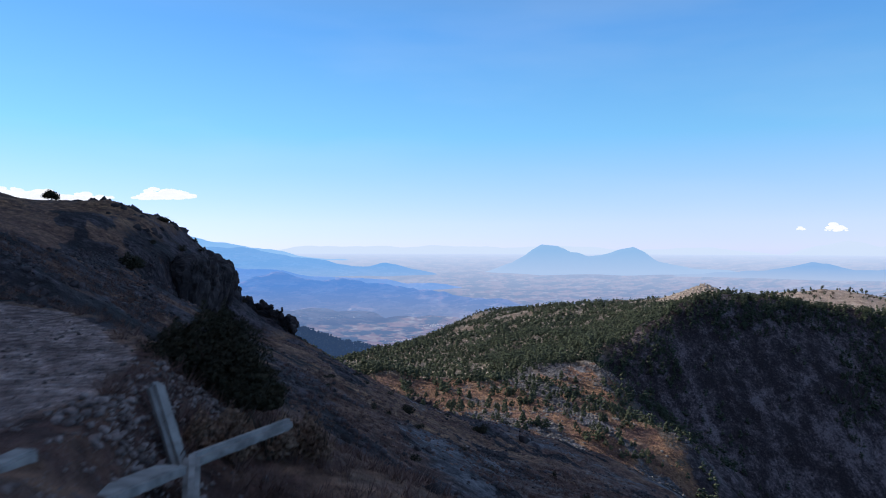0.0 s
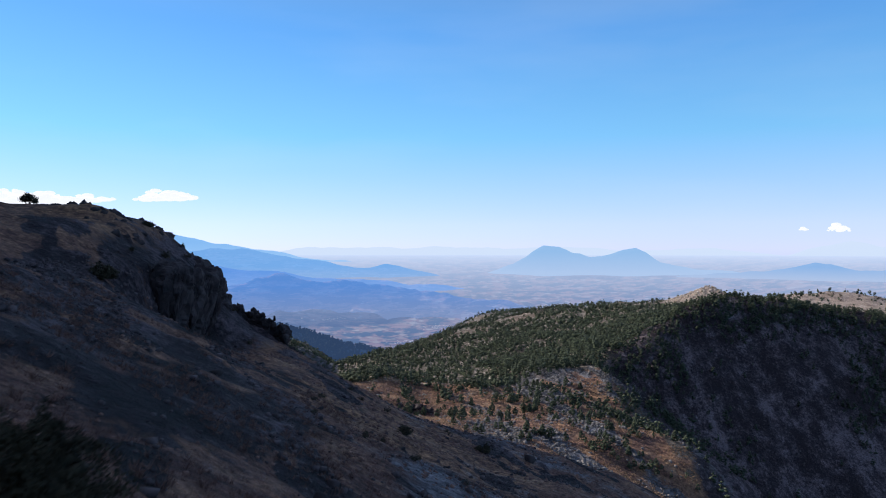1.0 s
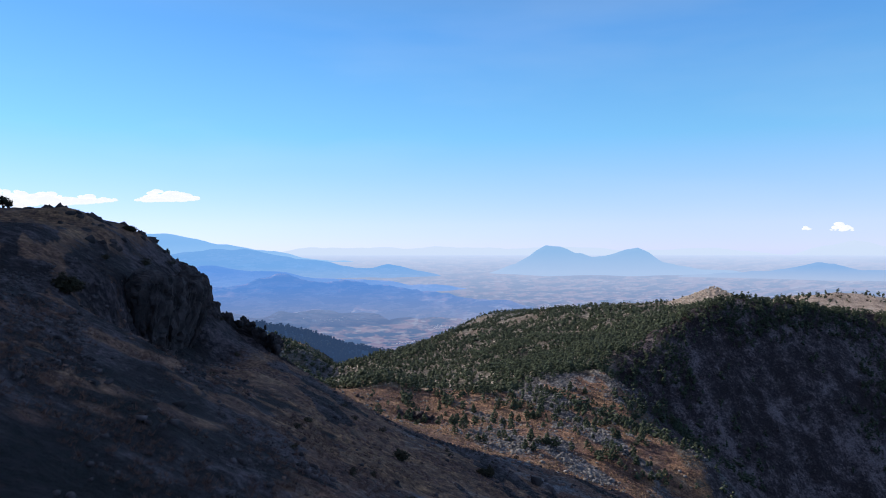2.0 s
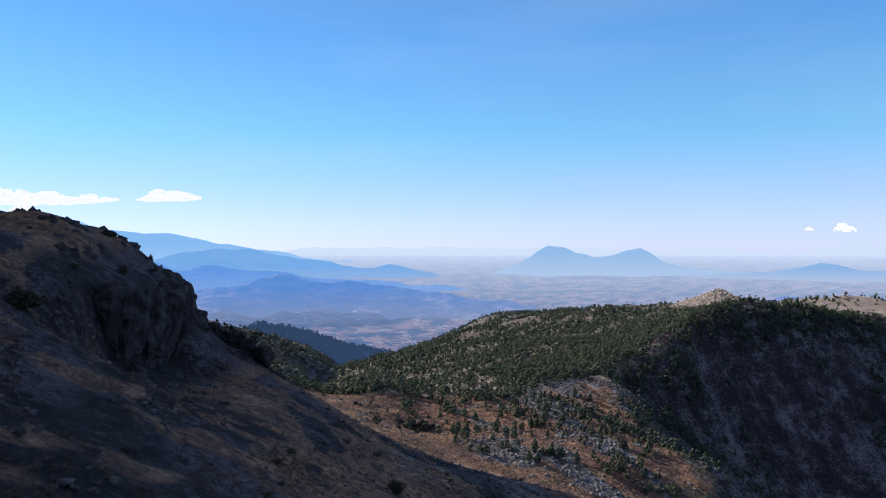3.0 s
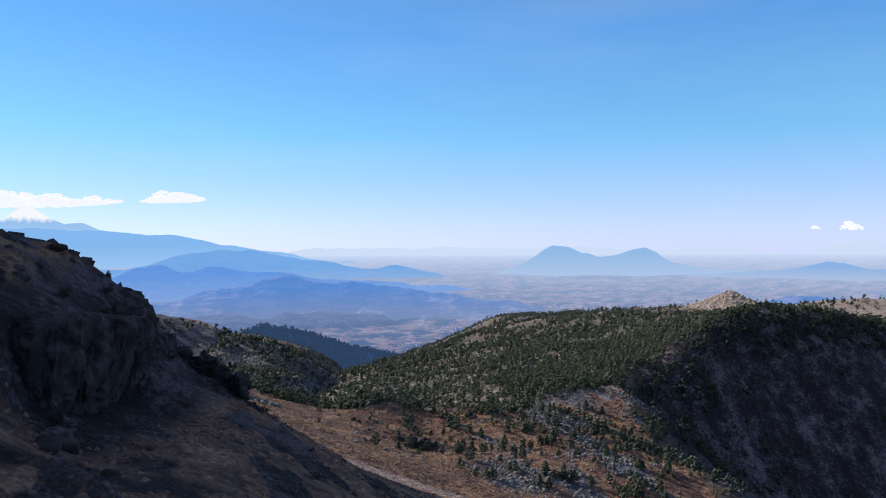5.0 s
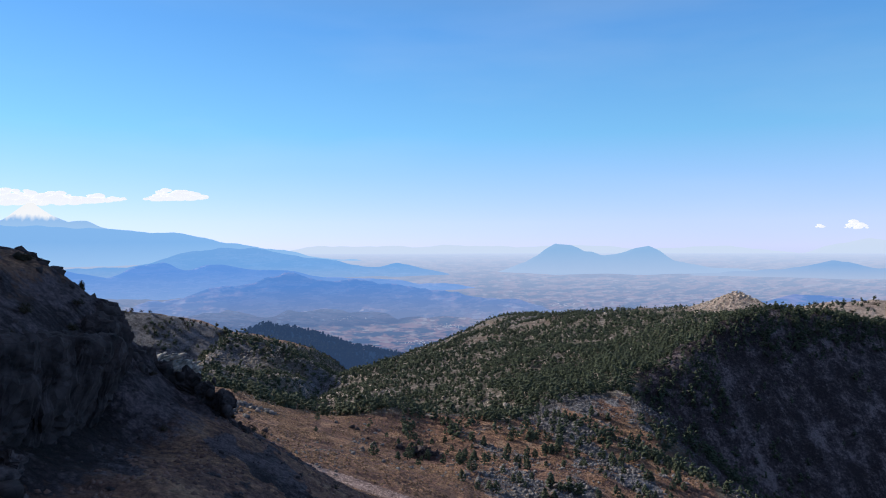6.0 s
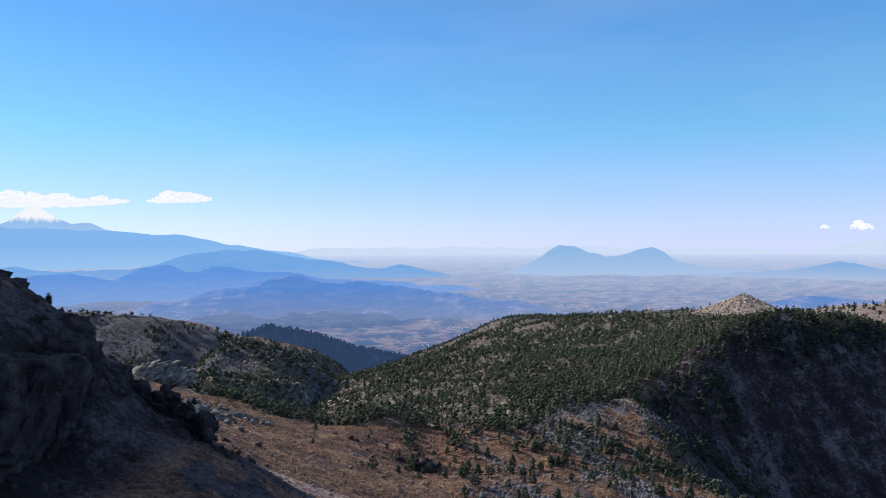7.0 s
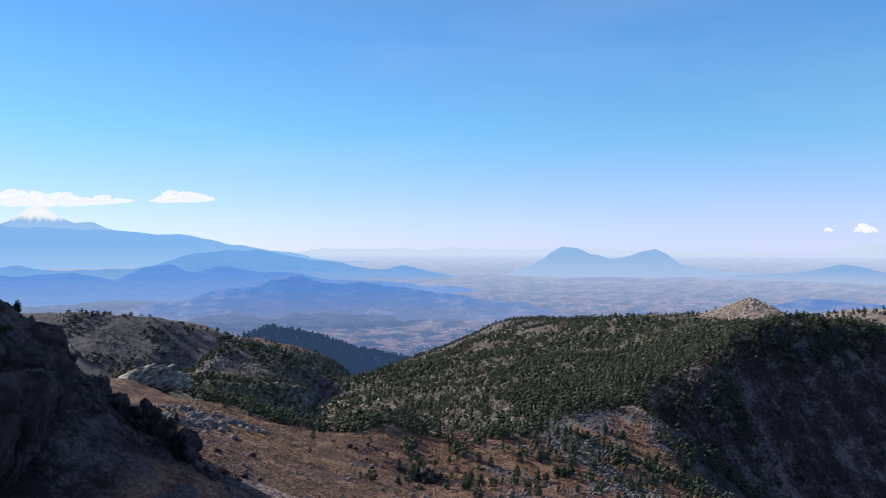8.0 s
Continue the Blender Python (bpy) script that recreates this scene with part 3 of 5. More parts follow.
# white goes into both the snow's base colour and its haze glow
for socket, white in ((vn["Principled BSDF"].inputs["Base Color"], (0.95, 0.95, 0.96, 1)), (vn["Emission"].inputs["Color"], (0.97, 0.98, 1.0, 1))):
    v_mix = vn.new("ShaderNodeMix")
    v_mix.data_type = "RGBA"
    v_mix.inputs["B"].default_value = white
    vl.new(v_line.outputs["Result"], v_mix.inputs["Factor"])
    vl.new(socket.links[0].from_socket, v_mix.inputs["A"])
    vl.new(v_mix.outputs["Result"], socket)
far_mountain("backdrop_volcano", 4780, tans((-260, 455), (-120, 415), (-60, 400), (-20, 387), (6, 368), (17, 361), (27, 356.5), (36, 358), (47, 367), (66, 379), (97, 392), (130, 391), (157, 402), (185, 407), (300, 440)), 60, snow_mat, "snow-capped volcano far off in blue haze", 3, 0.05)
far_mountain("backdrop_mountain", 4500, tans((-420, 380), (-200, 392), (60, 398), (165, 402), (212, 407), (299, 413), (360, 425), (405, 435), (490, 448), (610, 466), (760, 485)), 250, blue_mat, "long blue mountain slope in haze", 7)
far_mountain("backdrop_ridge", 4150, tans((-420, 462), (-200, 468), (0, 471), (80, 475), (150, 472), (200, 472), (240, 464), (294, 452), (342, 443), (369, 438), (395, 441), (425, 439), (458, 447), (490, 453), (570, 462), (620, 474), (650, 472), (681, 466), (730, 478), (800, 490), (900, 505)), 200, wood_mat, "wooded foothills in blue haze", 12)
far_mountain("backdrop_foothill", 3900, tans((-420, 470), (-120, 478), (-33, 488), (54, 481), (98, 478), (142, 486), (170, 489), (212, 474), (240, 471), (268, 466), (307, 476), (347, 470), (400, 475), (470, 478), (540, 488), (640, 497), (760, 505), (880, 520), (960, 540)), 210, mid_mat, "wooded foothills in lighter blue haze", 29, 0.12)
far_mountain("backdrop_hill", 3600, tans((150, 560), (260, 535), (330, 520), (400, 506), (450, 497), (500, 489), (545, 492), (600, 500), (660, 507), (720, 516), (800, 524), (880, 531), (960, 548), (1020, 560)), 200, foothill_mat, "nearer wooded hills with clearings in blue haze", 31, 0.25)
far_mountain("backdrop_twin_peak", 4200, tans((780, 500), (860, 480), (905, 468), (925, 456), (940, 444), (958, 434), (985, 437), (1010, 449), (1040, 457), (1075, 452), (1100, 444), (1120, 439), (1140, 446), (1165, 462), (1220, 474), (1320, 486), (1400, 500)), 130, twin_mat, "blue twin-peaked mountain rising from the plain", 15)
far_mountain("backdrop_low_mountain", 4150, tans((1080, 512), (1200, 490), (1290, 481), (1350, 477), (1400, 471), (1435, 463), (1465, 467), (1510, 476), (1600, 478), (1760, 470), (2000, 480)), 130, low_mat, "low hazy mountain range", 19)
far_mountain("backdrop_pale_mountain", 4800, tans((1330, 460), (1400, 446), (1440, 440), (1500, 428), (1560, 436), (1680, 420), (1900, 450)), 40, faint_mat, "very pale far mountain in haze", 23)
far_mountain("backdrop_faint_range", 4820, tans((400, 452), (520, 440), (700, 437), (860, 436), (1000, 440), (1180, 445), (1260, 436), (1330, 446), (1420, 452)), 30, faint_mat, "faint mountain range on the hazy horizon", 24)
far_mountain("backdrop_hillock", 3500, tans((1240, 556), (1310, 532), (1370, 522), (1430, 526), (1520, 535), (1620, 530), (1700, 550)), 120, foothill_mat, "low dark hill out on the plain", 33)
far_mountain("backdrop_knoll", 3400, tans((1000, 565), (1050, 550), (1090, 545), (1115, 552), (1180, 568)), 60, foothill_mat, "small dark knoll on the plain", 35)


# ---- clouds ----
cloud_mat, cn, cl, cb = material("white_cloud", 1.0)
# the cloud's sunlit white is its own glow, hardly the sun's light
cb.inputs["Base Color"].default_value = (0.12, 0.12, 0.12, 1)
cb.inputs["Emission Color"].default_value, cb.inputs["Emission Strength"].default_value = (0.93, 0.945, 1.0, 1), 0.93

def cloud(spans, seed, label):
    """A flat-based bank of puffs far off; spans: from, to, base and top of each stretch, as tangents of the view."""
    rng = np.random.RandomState(seed)
    bm = bmesh.new()
    for u0, u1, base, top in spans:
        for _ in range(int((u1 - u0) / 1.2)):
            k = rng.uniform(0, 1)
            u = u0 + k * (u1 - u0)
            hump = math.sin(math.pi * min(max(k, 0.04), 0.96)) ** 0.7
            v = base - rng.uniform(0, 1) ** 1.6 * (base - top) * hump
            (a, b), = tans((u, v))
            r = rng.uniform(9, 36) * (0.3 + 0.7 * hump) * min(1.0, 0.15 + (u1 - u0) / 100)
            y = 4840 / math.sqrt(1 + a * a + b * b) + rng.uniform(-20, 20)
            m = Matrix.Translation((a * y, y, b * y)) @ Matrix.Diagonal((r * 1.7, r, r * 0.68, 1))
            bmesh.ops.create_icosphere(bm, subdivisions=2, radius=1.0, matrix=m)
    me = bpy.data.meshes.new("backdrop_cloud")
    bm.to_mesh(me)
    bm.free()
    me.polygons.foreach_set("use_smooth", np.ones(len(me.polygons), bool))
    me.materials.append(cloud_mat)
    ob = tagged(new("backdrop_cloud", me), label, "cloud", kind="structure")
    ob.visible_shadow = False
    return ob


cloud([(-60, 60, 357, 334), (20, 130, 358, 340), (110, 175, 357, 346), (165, 200, 354, 349)], 1, "long white cloud bank over the volcano")
cloud([(236, 300, 353, 336), (270, 346, 352, 341)], 2, "small white cloud low in the sky")
cloud([(1458, 1498, 409, 396)], 3, "little white cloud near the horizon")
cloud([(1408, 1424, 407, 403)], 4, "wisp of white cloud near the horizon")


# ---- small builders ----
ICO_V = [(0, 0, 1), (1, 0, 0), (0, 1, 0), (-1, 0, 0), (0, -1, 0), (0, 0, -1)]
OCTA_V = np.array(ICO_V, float)
OCTA_F = np.array([(0, 1, 2), (0, 2, 3), (0, 3, 4), (0, 4, 1), (5, 2, 1), (5, 3, 2), (5, 4, 3), (5, 1, 4)])
RNG = np.random.RandomState(7)


def turns(n, rng, tilt=1.0):
    """n random rotation matrices: any heading, leaning by up to tilt radians."""
    a, b, c = rng.uniform(0, 6.283, n), rng.uniform(-tilt, tilt, n), rng.uniform(-tilt, tilt, n)
    ca, sa, cb, sb, cc, sc = np.cos(a), np.sin(a), np.cos(b), np.sin(b), np.cos(c), np.sin(c)
    o, z = np.ones(n), np.zeros(n)
    rz = np.stack((ca, -sa, z, sa, ca, z, z, z, o), -1).reshape(n, 3, 3)
    rx = np.stack((o, z, z, z, cb, -sb, z, sb, cb), -1).reshape(n, 3, 3)
    ry = np.stack((cc, z, sc, z, o, z, -sc, z, cc), -1).reshape(n, 3, 3)
    return rz @ rx @ ry


def scatter(protos, places, rots, sizes, rng):
    """Copies of prototypes (vertices, triangles) at places, joined into one set of vertices and triangles, with each copy's number."""
    vs, fs, base = [], [], 0
    pick = rng.randint(0, len(protos), len(places))
    for k, (pv, pf) in enumerate(protos):
        ids = np.nonzero(pick == k)[0]
        if not len(ids):
            continue
        v = np.einsum("nij,vj->nvi", rots[ids], pv) * sizes[ids][:, None, :] if sizes.ndim == 2 else np.einsum("nij,vj->nvi", rots[ids], pv) * sizes[ids][:, None, None]
        v = v + places[ids][:, None, :]
        f = pf[None] + (np.arange(len(ids)) * len(pv))[:, None, None] + base
        base += v.shape[0] * v.shape[1]
        vs.append(v.reshape(-1, 3))
        fs.append(f.reshape(-1, 3))
    return np.concatenate(vs), np.concatenate(fs)


def clump_crown(rng, n, wide, tall, low, lump, taper):
    """Foliage as many ragged clumps: (vertices, triangles) of a crown of that half width and height."""
    h = rng.uniform(0, 1, n) ** 0.8
    r = wide * (np.sin(np.clip(h * 0.9 + 0.12, 0, 1) * math.pi) ** 0.6 * (1 - taper * h)) * np.sqrt(rng.uniform(0.25, 1, n)) * rng.uniform(0.75, 1.15, n)
    a = rng.uniform(0, 6.283, n)
    places = np.stack((r * np.cos(a), r * np.sin(a), low + h * (tall - low)), -1)
    sizes = np.stack((rng.uniform(0.7, 1.4, n), rng.uniform(0.7, 1.4, n), rng.uniform(0.45, 0.9, n)), -1) * (lump * (1.15 - 0.5 * h))[:, None]
    shapes = [(OCTA_V * rng.uniform(0.6, 1.25, (6, 1)), OCTA_F) for _ in range(4)]
    return scatter(shapes, places, turns(n, rng, 0.5), sizes, rng)


def tube(points, radii, sides=6):
    """A tapered limb along points: vertices and triangles."""
    v, f = [], []
    for (px, py, pz), r in zip(points, radii):
        for k in range(sides):
            a = 6.283 * k / sides
            v.append((px + r * math.cos(a), py + r * math.sin(a), pz))
    for i in range(len(points) - 1):
        for k in range(sides):
            a, b = i * sides + k, i * sides + (k + 1) % sides
            f += [(a, b, b + sides), (a, b + sides, a + sides)]
    return np.array(v), np.array(f)


def joined(*sets):
    vs, fs, n = [], [], 0
    for v, f in sets:
        vs.append(v)
        fs.append(f + n)
        n += len(v)
    return np.concatenate(vs), np.concatenate(fs)


def stone_shape(rng, flat=0.7, points=14):
    """An angular boulder: the hull of a few random points, as vertices and triangles."""
    bm = bmesh.new()
    for k in range(points):
        if k < 8:       # the corners of a broken block, then a few chips off its faces
            p = Vector((k & 1, k >> 1 & 1, k >> 2 & 1)) * 2 - Vector((1, 1, 1))
            p = Vector([c * rng.uniform(0.25, 0.85) for c in p])
        else:
            p = Vector(rng.normal(size=3)).normalized() * rng.uniform(0.75, 1.0)
        bm.verts.new((p.x, p.y * 0.85, p.z * flat))
    got = bmesh.ops.convex_hull(bm, input=bm.verts[:])
    bmesh.ops.delete(bm, geom=[g for g in got["geom_interior"] if isinstance(g, bmesh.types.BMVert)], context="VERTS")
    bmesh.ops.triangulate(bm, faces=bm.faces[:])
    used = {p for q in bm.faces for p in q.verts}
    order = {p: k for k, p in enumerate(used)}
    v = np.array([p.co[:] for p in order])
    f = np.array([[order[p] for p in q.verts] for q in bm.faces])
    bm.free()
    return v, f


def shape_mesh(name, shape, mat, smooth=False):
    me = mesh_from(name, shape[0], shape[1])
    me.materials.append(mat)
    if smooth:
        me.polygons.foreach_set("use_smooth", np.ones(len(me.polygons), bool))
    return me


def part(name, shape, mat, parent, label="", smooth=False):
    """One mesh under a thing or a part."""
    data = shape if isinstance(shape, bpy.types.Mesh) else shape_mesh(name, shape, mat, smooth)
    ob = new(name, data)
    ob.parent = parent
    return tagged(ob, label) if label else ob


def on_ground(xy, sink=0.0):
    xy = np.asarray(xy, float)
    return np.column_stack((xy, ground_height(xy[:, 0], xy[:, 1]) - sink))


# ---- plant and rock materials ----
def leaf_mat(name, dark, light, per_object):
    m, n, l, p = material(name, 0.85)
    src = n.new("ShaderNodeObjectInfo" if per_object else "ShaderNodeNewGeometry")
    geo = n.new("ShaderNodeNewGeometry")
    t = n.new("ShaderNodeTexNoise")
    t.inputs["Scale"].default_value, t.inputs["Detail"].default_value = 0.9, 4
    l.new(geo.outputs["Position"], t.inputs["Vector"])
    a = n.new("ShaderNodeMath")
    a.operation = "MULTIPLY_ADD"
    a.inputs[1].default_value = 0.45
    l.new(src.outputs["Random" if per_object else "Random Per Island"], a.inputs[0])
    l.new(t.outputs["Fac"], a.inputs[2])
    r = n.new("ShaderNodeMapRange")
    r.inputs["From Min"].default_value, r.inputs["From Max"].default_value = 0.4, 1.05
    l.new(a.outputs["Value"], r.inputs["Value"])
    mix = n.new("ShaderNodeMix")
    mix.data_type = "RGBA"
    mix.inputs["A"].default_value, mix.inputs["B"].default_value = (*dark, 1), (*light, 1)
    l.new(r.outputs["Result"], mix.inputs["Factor"])
    l.new(mix.outputs["Result"], p.inputs["Base Color"])
    return m


pine_leaf = leaf_mat("pine_needles", (0.022, 0.033, 0.025), (0.098, 0.114, 0.068), False)
bush_leaf = leaf_mat("dark_bush_leaves", (0.027, 0.024, 0.016), (0.064, 0.053, 0.031), False)
bark = plain_mat("pine_bark", (0.10, 0.07, 0.05), (0.05, 0.037, 0.03), 0.3)
brush = leaf_mat("dead_brush", (0.12, 0.07, 0.05), (0.35, 0.215, 0.15), False)
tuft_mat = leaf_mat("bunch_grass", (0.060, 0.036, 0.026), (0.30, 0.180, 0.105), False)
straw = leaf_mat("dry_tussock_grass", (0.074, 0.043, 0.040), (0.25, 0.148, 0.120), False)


def rock_mat(name, dark, light, size):
    m = plain_mat(name, dark, light, size, 0.9, 0.8)
    n, l = m.node_tree.nodes, m.node_tree.links
    geo = n.new("ShaderNodeNewGeometry")
    v = n.new("ShaderNodeTexVoronoi")
    v.feature = "DISTANCE_TO_EDGE"
    v.inputs["Scale"].default_value = 1.6 / size
    l.new(geo.outputs["Position"], v.inputs["Vector"])
    r = n.new("ShaderNodeMapRange")
    r.inputs["From Max"].default_value, r.inputs["To Min"].default_value = 0.05, 0.74
    l.new(v.outputs["Distance"], r.inputs["Value"])
    src = n["Principled BSDF"].inputs["Base Color"].links[0].from_socket
    mul = n.new("ShaderNodeMix")
    mul.data_type, mul.blend_type = "RGBA", "MULTIPLY"
    mul.inputs["Factor"].default_value = 1.0
    l.new(src, mul.inputs["A"])
    l.new(r.outputs["Result"], mul.inputs["B"])
    l.new(mul.outputs["Result"], n["Principled BSDF"].inputs["Base Color"])
    return m


# cliff and loose stone of the shaded side, toned darker to match that shade
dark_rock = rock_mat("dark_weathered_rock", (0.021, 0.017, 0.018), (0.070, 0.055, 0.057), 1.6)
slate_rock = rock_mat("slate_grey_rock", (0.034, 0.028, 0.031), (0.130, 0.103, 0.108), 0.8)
grey_rock = rock_mat("grey_lichened_rock", (0.085, 0.079, 0.082), (0.22, 0.203, 0.205), 1.2)
gravel_rock = rock_mat("brown_grey_gravel", (0.115, 0.085, 0.080), (0.34, 0.262, 0.245), 0.3)
outcrop_rock = rock_mat("grey_banded_rock", (0.17, 0.155, 0.145), (0.42, 0.39, 0.355), 1.4)
pale_rock = rock_mat("pale_weathered_rock", (0.26, 0.215, 0.185), (0.56, 0.465, 0.395), 2.0)

# ---- forest ----
far_pines = []
for k in range(6):
    rng = np.random.RandomState(100 + k)
    tall = 1.0
    crown = clump_crown(rng, 8, 0.27 + 0.05 * (k % 3), 1.0, 0.16, 0.20, 0.5)
    far_pines.append(joined(crown, tube([(0, 0, -0.1), (0.01, 0, 0.35), (0, 0.01, 0.8)], [0.035, 0.028, 0.012], 3)))


farthest_pines = [clump_crown(np.random.RandomState(120 + k), 6, 0.26 + 0.05 * (k % 3), 1.0, 0.1, 0.21, 0.5) for k in range(5)]


def stand(n, x0, x1, y0, y1, density, rng, clear=0.0):
    """Places for trees, thinned by a density and gathered in groups."""
    x, y = rng.uniform(x0, x1, n), rng.uniform(y0, y1, n)
    d = density(x, y)
    groups = 0.5 + 0.5 * rough(x, y, 17, 2, 71)
    keep = rng.uniform(0, 1, n) < d * np.where(d > 0.5, np.clip(0.45 + 0.9 * groups, 0, 1), np.clip(2.2 * groups - 0.25, 0, 2))
    return np.column_stack((x, y))[keep]


rng = np.random.RandomState(5)
spots = np.concatenate((
    stand(14500, -170, 330, 254, 470, wood_at, rng),
    stand(7500, 60, 230, 165, 345, wood_at, rng),
    stand(1300, -75, 62, 226, 256, wood_at, rng),
    stand(11500, -195, 270, 470, 640, wood_at, rng),
    stand(2200, -330, -180, 490, 604, wood_at, rng),
    stand(6000, 15, 215, 256, 430, wood_at, rng),
    stand(12000, -230, 260, 640, 1080, wood_at, rng),
))
trees = on_ground(spots, 0.2)
size = (1.6 + 3.0 * rng.uniform(0, 1, len(trees)) ** 1.3) * np.where(spots[:, 1] > 480, 1.3, 1.0) * (1 - 0.15 * shade_darkened_at(spots[:, 0], spots[:, 1])) * (1 - 0.4 * ramp(spots[:, 0], 120, 150) * ramp(spots[:, 1], 400, 440))
off = spots[:, 1] > 370
v, f = joined(scatter(far_pines, trees[~off], turns((~off).sum(), rng, 0.08), size[~off], rng), scatter(farthest_pines, trees[off], turns(off.sum(), rng, 0.08), size[off], rng))
forest = tagged(new("pine_forest", shape_mesh("pine_forest", (v, f), pine_leaf)), "dense dark green pine forest on the mountainside", "forest", kind="stuff")

# single pines and bushes on the sunlit slope
pine_kinds = []
for k in range(5):
    rng = np.random.RandomState(200 + k)
    crown = clump_crown(rng, 64, 0.34 + 0.04 * (k % 3), 1.0, 0.10 + 0.05 * (k % 2), 0.115, 0.5)
    limbs = [tube([(0, 0, -0.12), (0.012, 0.008, 0.3), (0.0, 0.012, 0.9)], [0.045, 0.034, 0.008], 6)]
    for j in range(6):
        a, h = rng.uniform(0, 6.28), rng.uniform(0.2, 0.7)
        limbs.append(tube([(0, 0, h), (0.12 * math.cos(a), 0.12 * math.sin(a), h + 0.05), (0.24 * math.cos(a), 0.24 * math.sin(a), h + 0.07)], [0.016, 0.011, 0.004], 4))
    pine_kinds.append((shape_mesh("crown", crown, pine_leaf), shape_mesh("trunk", joined(*limbs), bark)))
rng = np.random.RandomState(9)
belt = np.column_stack((rng.uniform(-62, 66, 1500), 178 + 80 * rng.uniform(0, 1, 1500)))
gather = 0.5 + 0.5 * rough(belt[:, 0], belt[:, 1], 13, 2, 72)
want = (0.3 + 0.25 * ramp(belt[:, 0], 5, 25) + 0.45 * ramp(belt[:, 1], 200, 225)) * (1 - 0.2 * ramp(belt[:, 1], 234, 248)) * (0.12 + 0.88 * ramp(belt[:, 0], -26, 4)) * np.clip(0.8 * gather + 0.15, 0.1, 1)
belt = belt[rng.uniform(0, 1, len(belt)) < want][:300]
for (x, y, z), s in zip(on_ground(belt, 0.1), 1.3 + 2.0 * rng.uniform(0, 1, len(belt)) ** 1.3):
    k = rng.randint(0, 5)
    pine = tagged(new("pine_tree"), "small bushy green pine on the sunlit slope", "tree", "pines on the slope")
    part("crown", pine_kinds[k][0], None, pine)
    part("trunk", pine_kinds[k][1], None, pine)
    pine.matrix_world = pose(x, y, z, rng.uniform(-5, 5), rng.uniform(-5, 5), rng.uniform(0, 360)) @ Matrix.Diagonal((s * 1.1, s * 1.1, s, 1))

# far wooded hill, its blue haze painted in as an even glow
conifers = []
for k in range(4):
    rng = np.random.RandomState(300 + k)
    conifers.append(clump_crown(rng, 8, 0.2, 1.0, 0.1, 0.2, 0.75))
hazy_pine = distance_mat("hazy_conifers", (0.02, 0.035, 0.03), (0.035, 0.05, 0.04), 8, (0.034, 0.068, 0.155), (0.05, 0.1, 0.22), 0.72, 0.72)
rng = np.random.RandomState(12)
x, y = rng.uniform(-620, 100, 9000), rng.uniform(1090, 1540, 9000)
ok = (left_hills(x, y) > far_side(x, y)) & (left_hills(x, y) > -328)
hill = on_ground(np.column_stack((x, y))[ok], 1)
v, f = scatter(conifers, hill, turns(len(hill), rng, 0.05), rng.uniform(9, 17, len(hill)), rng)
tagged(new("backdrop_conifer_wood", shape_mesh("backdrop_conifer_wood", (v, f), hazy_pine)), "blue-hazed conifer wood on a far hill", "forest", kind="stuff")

# ---- rocks ----
stones = [stone_shape(np.random.RandomState(400 + k), 0.65, 11) for k in range(10)]
rng = np.random.RandomState(21)


def strew(n, x0, x1, y0, y1, low, high, density, rng):
    x, y = rng.uniform(x0, x1, n), rng.uniform(y0, y1, n)
    keep = rng.uniform(0, 1, n) < density(x, y)
    xy = np.column_stack((x, y))[keep]
    sizes = low * (high / low) ** (rng.uniform(0, 1, len(xy)) ** 2.2)
    p = on_ground(xy)
    p[:, 2] += sizes * 0.15
    return p, sizes


lots = [strew(48000, -30, 90, 166, 280, 0.15, 0.85, lambda x, y: np.maximum(scree_at(x, y) ** 1.3, 0.018) * (0.9 - 0.9 * ramp(x, 64, 82)), rng),
        strew(38000, -36, 26, 9, 130, 0.06, 0.36, lambda x, y: np.maximum.reduce([0.25 * scree_at(x, y) ** 1.3, 0.16 * near_rock_at(x, y), 0.95 * ledges_at(x, y)]) * (0.35 + 0.65 * (1 - ramp(y, 60, 110))) * (0.4 + 0.6 * ramp(y, 18, 42)) * ramp(road_near(x, y, ROADS[0][0])[0], 3.6, 5.5), rng),
        strew(5200, 168, 240, 495, 560, 0.3, 1.5, lambda x, y: 0.6 * pale_earth_at(x, y), rng),
        strew(5200, -330, -160, 500, 604, 0.4, 1.4, lambda x, y: scree_at(x, y) * 0.7 * ramp(rough(x * 0.6, y, 22, 3, 79), -0.3, 0.4), rng),
        strew(17000, -200, 190, 262, 1000, 0.4, 1.8, lambda x, y: (1 - shade_darkened_at(x, y)) * (0.4 + 0.35 * ramp(y, 480, 650)) * wood_at(x, y) * ramp(rough(x, y, 40, 3, 77), -0.2, 0.5), rng),
        strew(3600, -58, -20, 134, 205, 0.1, 0.5, lambda x, y: 0.55 * (1 - ramp(y - 0.55 * x, 172, 214)) * ramp(rough(x, y, 9, 2, 88), -0.5, 0.4), rng),
        strew(2600, -55, -18, 62, 135, 0.25, 1.6, lambda x, y: scree_at(x, y) ** 1.5, rng),
        strew(8000, -165, -35, 390, 545, 0.4, 1.5, lambda x, y: 0.7 * ramp(rough(0.6 * x + 0.5 * y, y - x, 14, 3, 74), 0.0, 0.5), rng),
        strew(5200, -84, -44, 160, 214, 0.3, 1.25, lambda x, y: np.exp(-((x + 66 - 0.5 * (y - 190)) / 9) ** 2) * ramp(rough(x, y, 8, 2, 89), -0.6, 0.2), rng),
        strew(9000, 72, 215, 225, 350, 0.2, 0.8, lambda x, y: 0.75 * ramp(rough(x * 1.0 + 0.25 * y, 0.28 * y, 12, 3, 78), 0.05, 0.6), rng)]
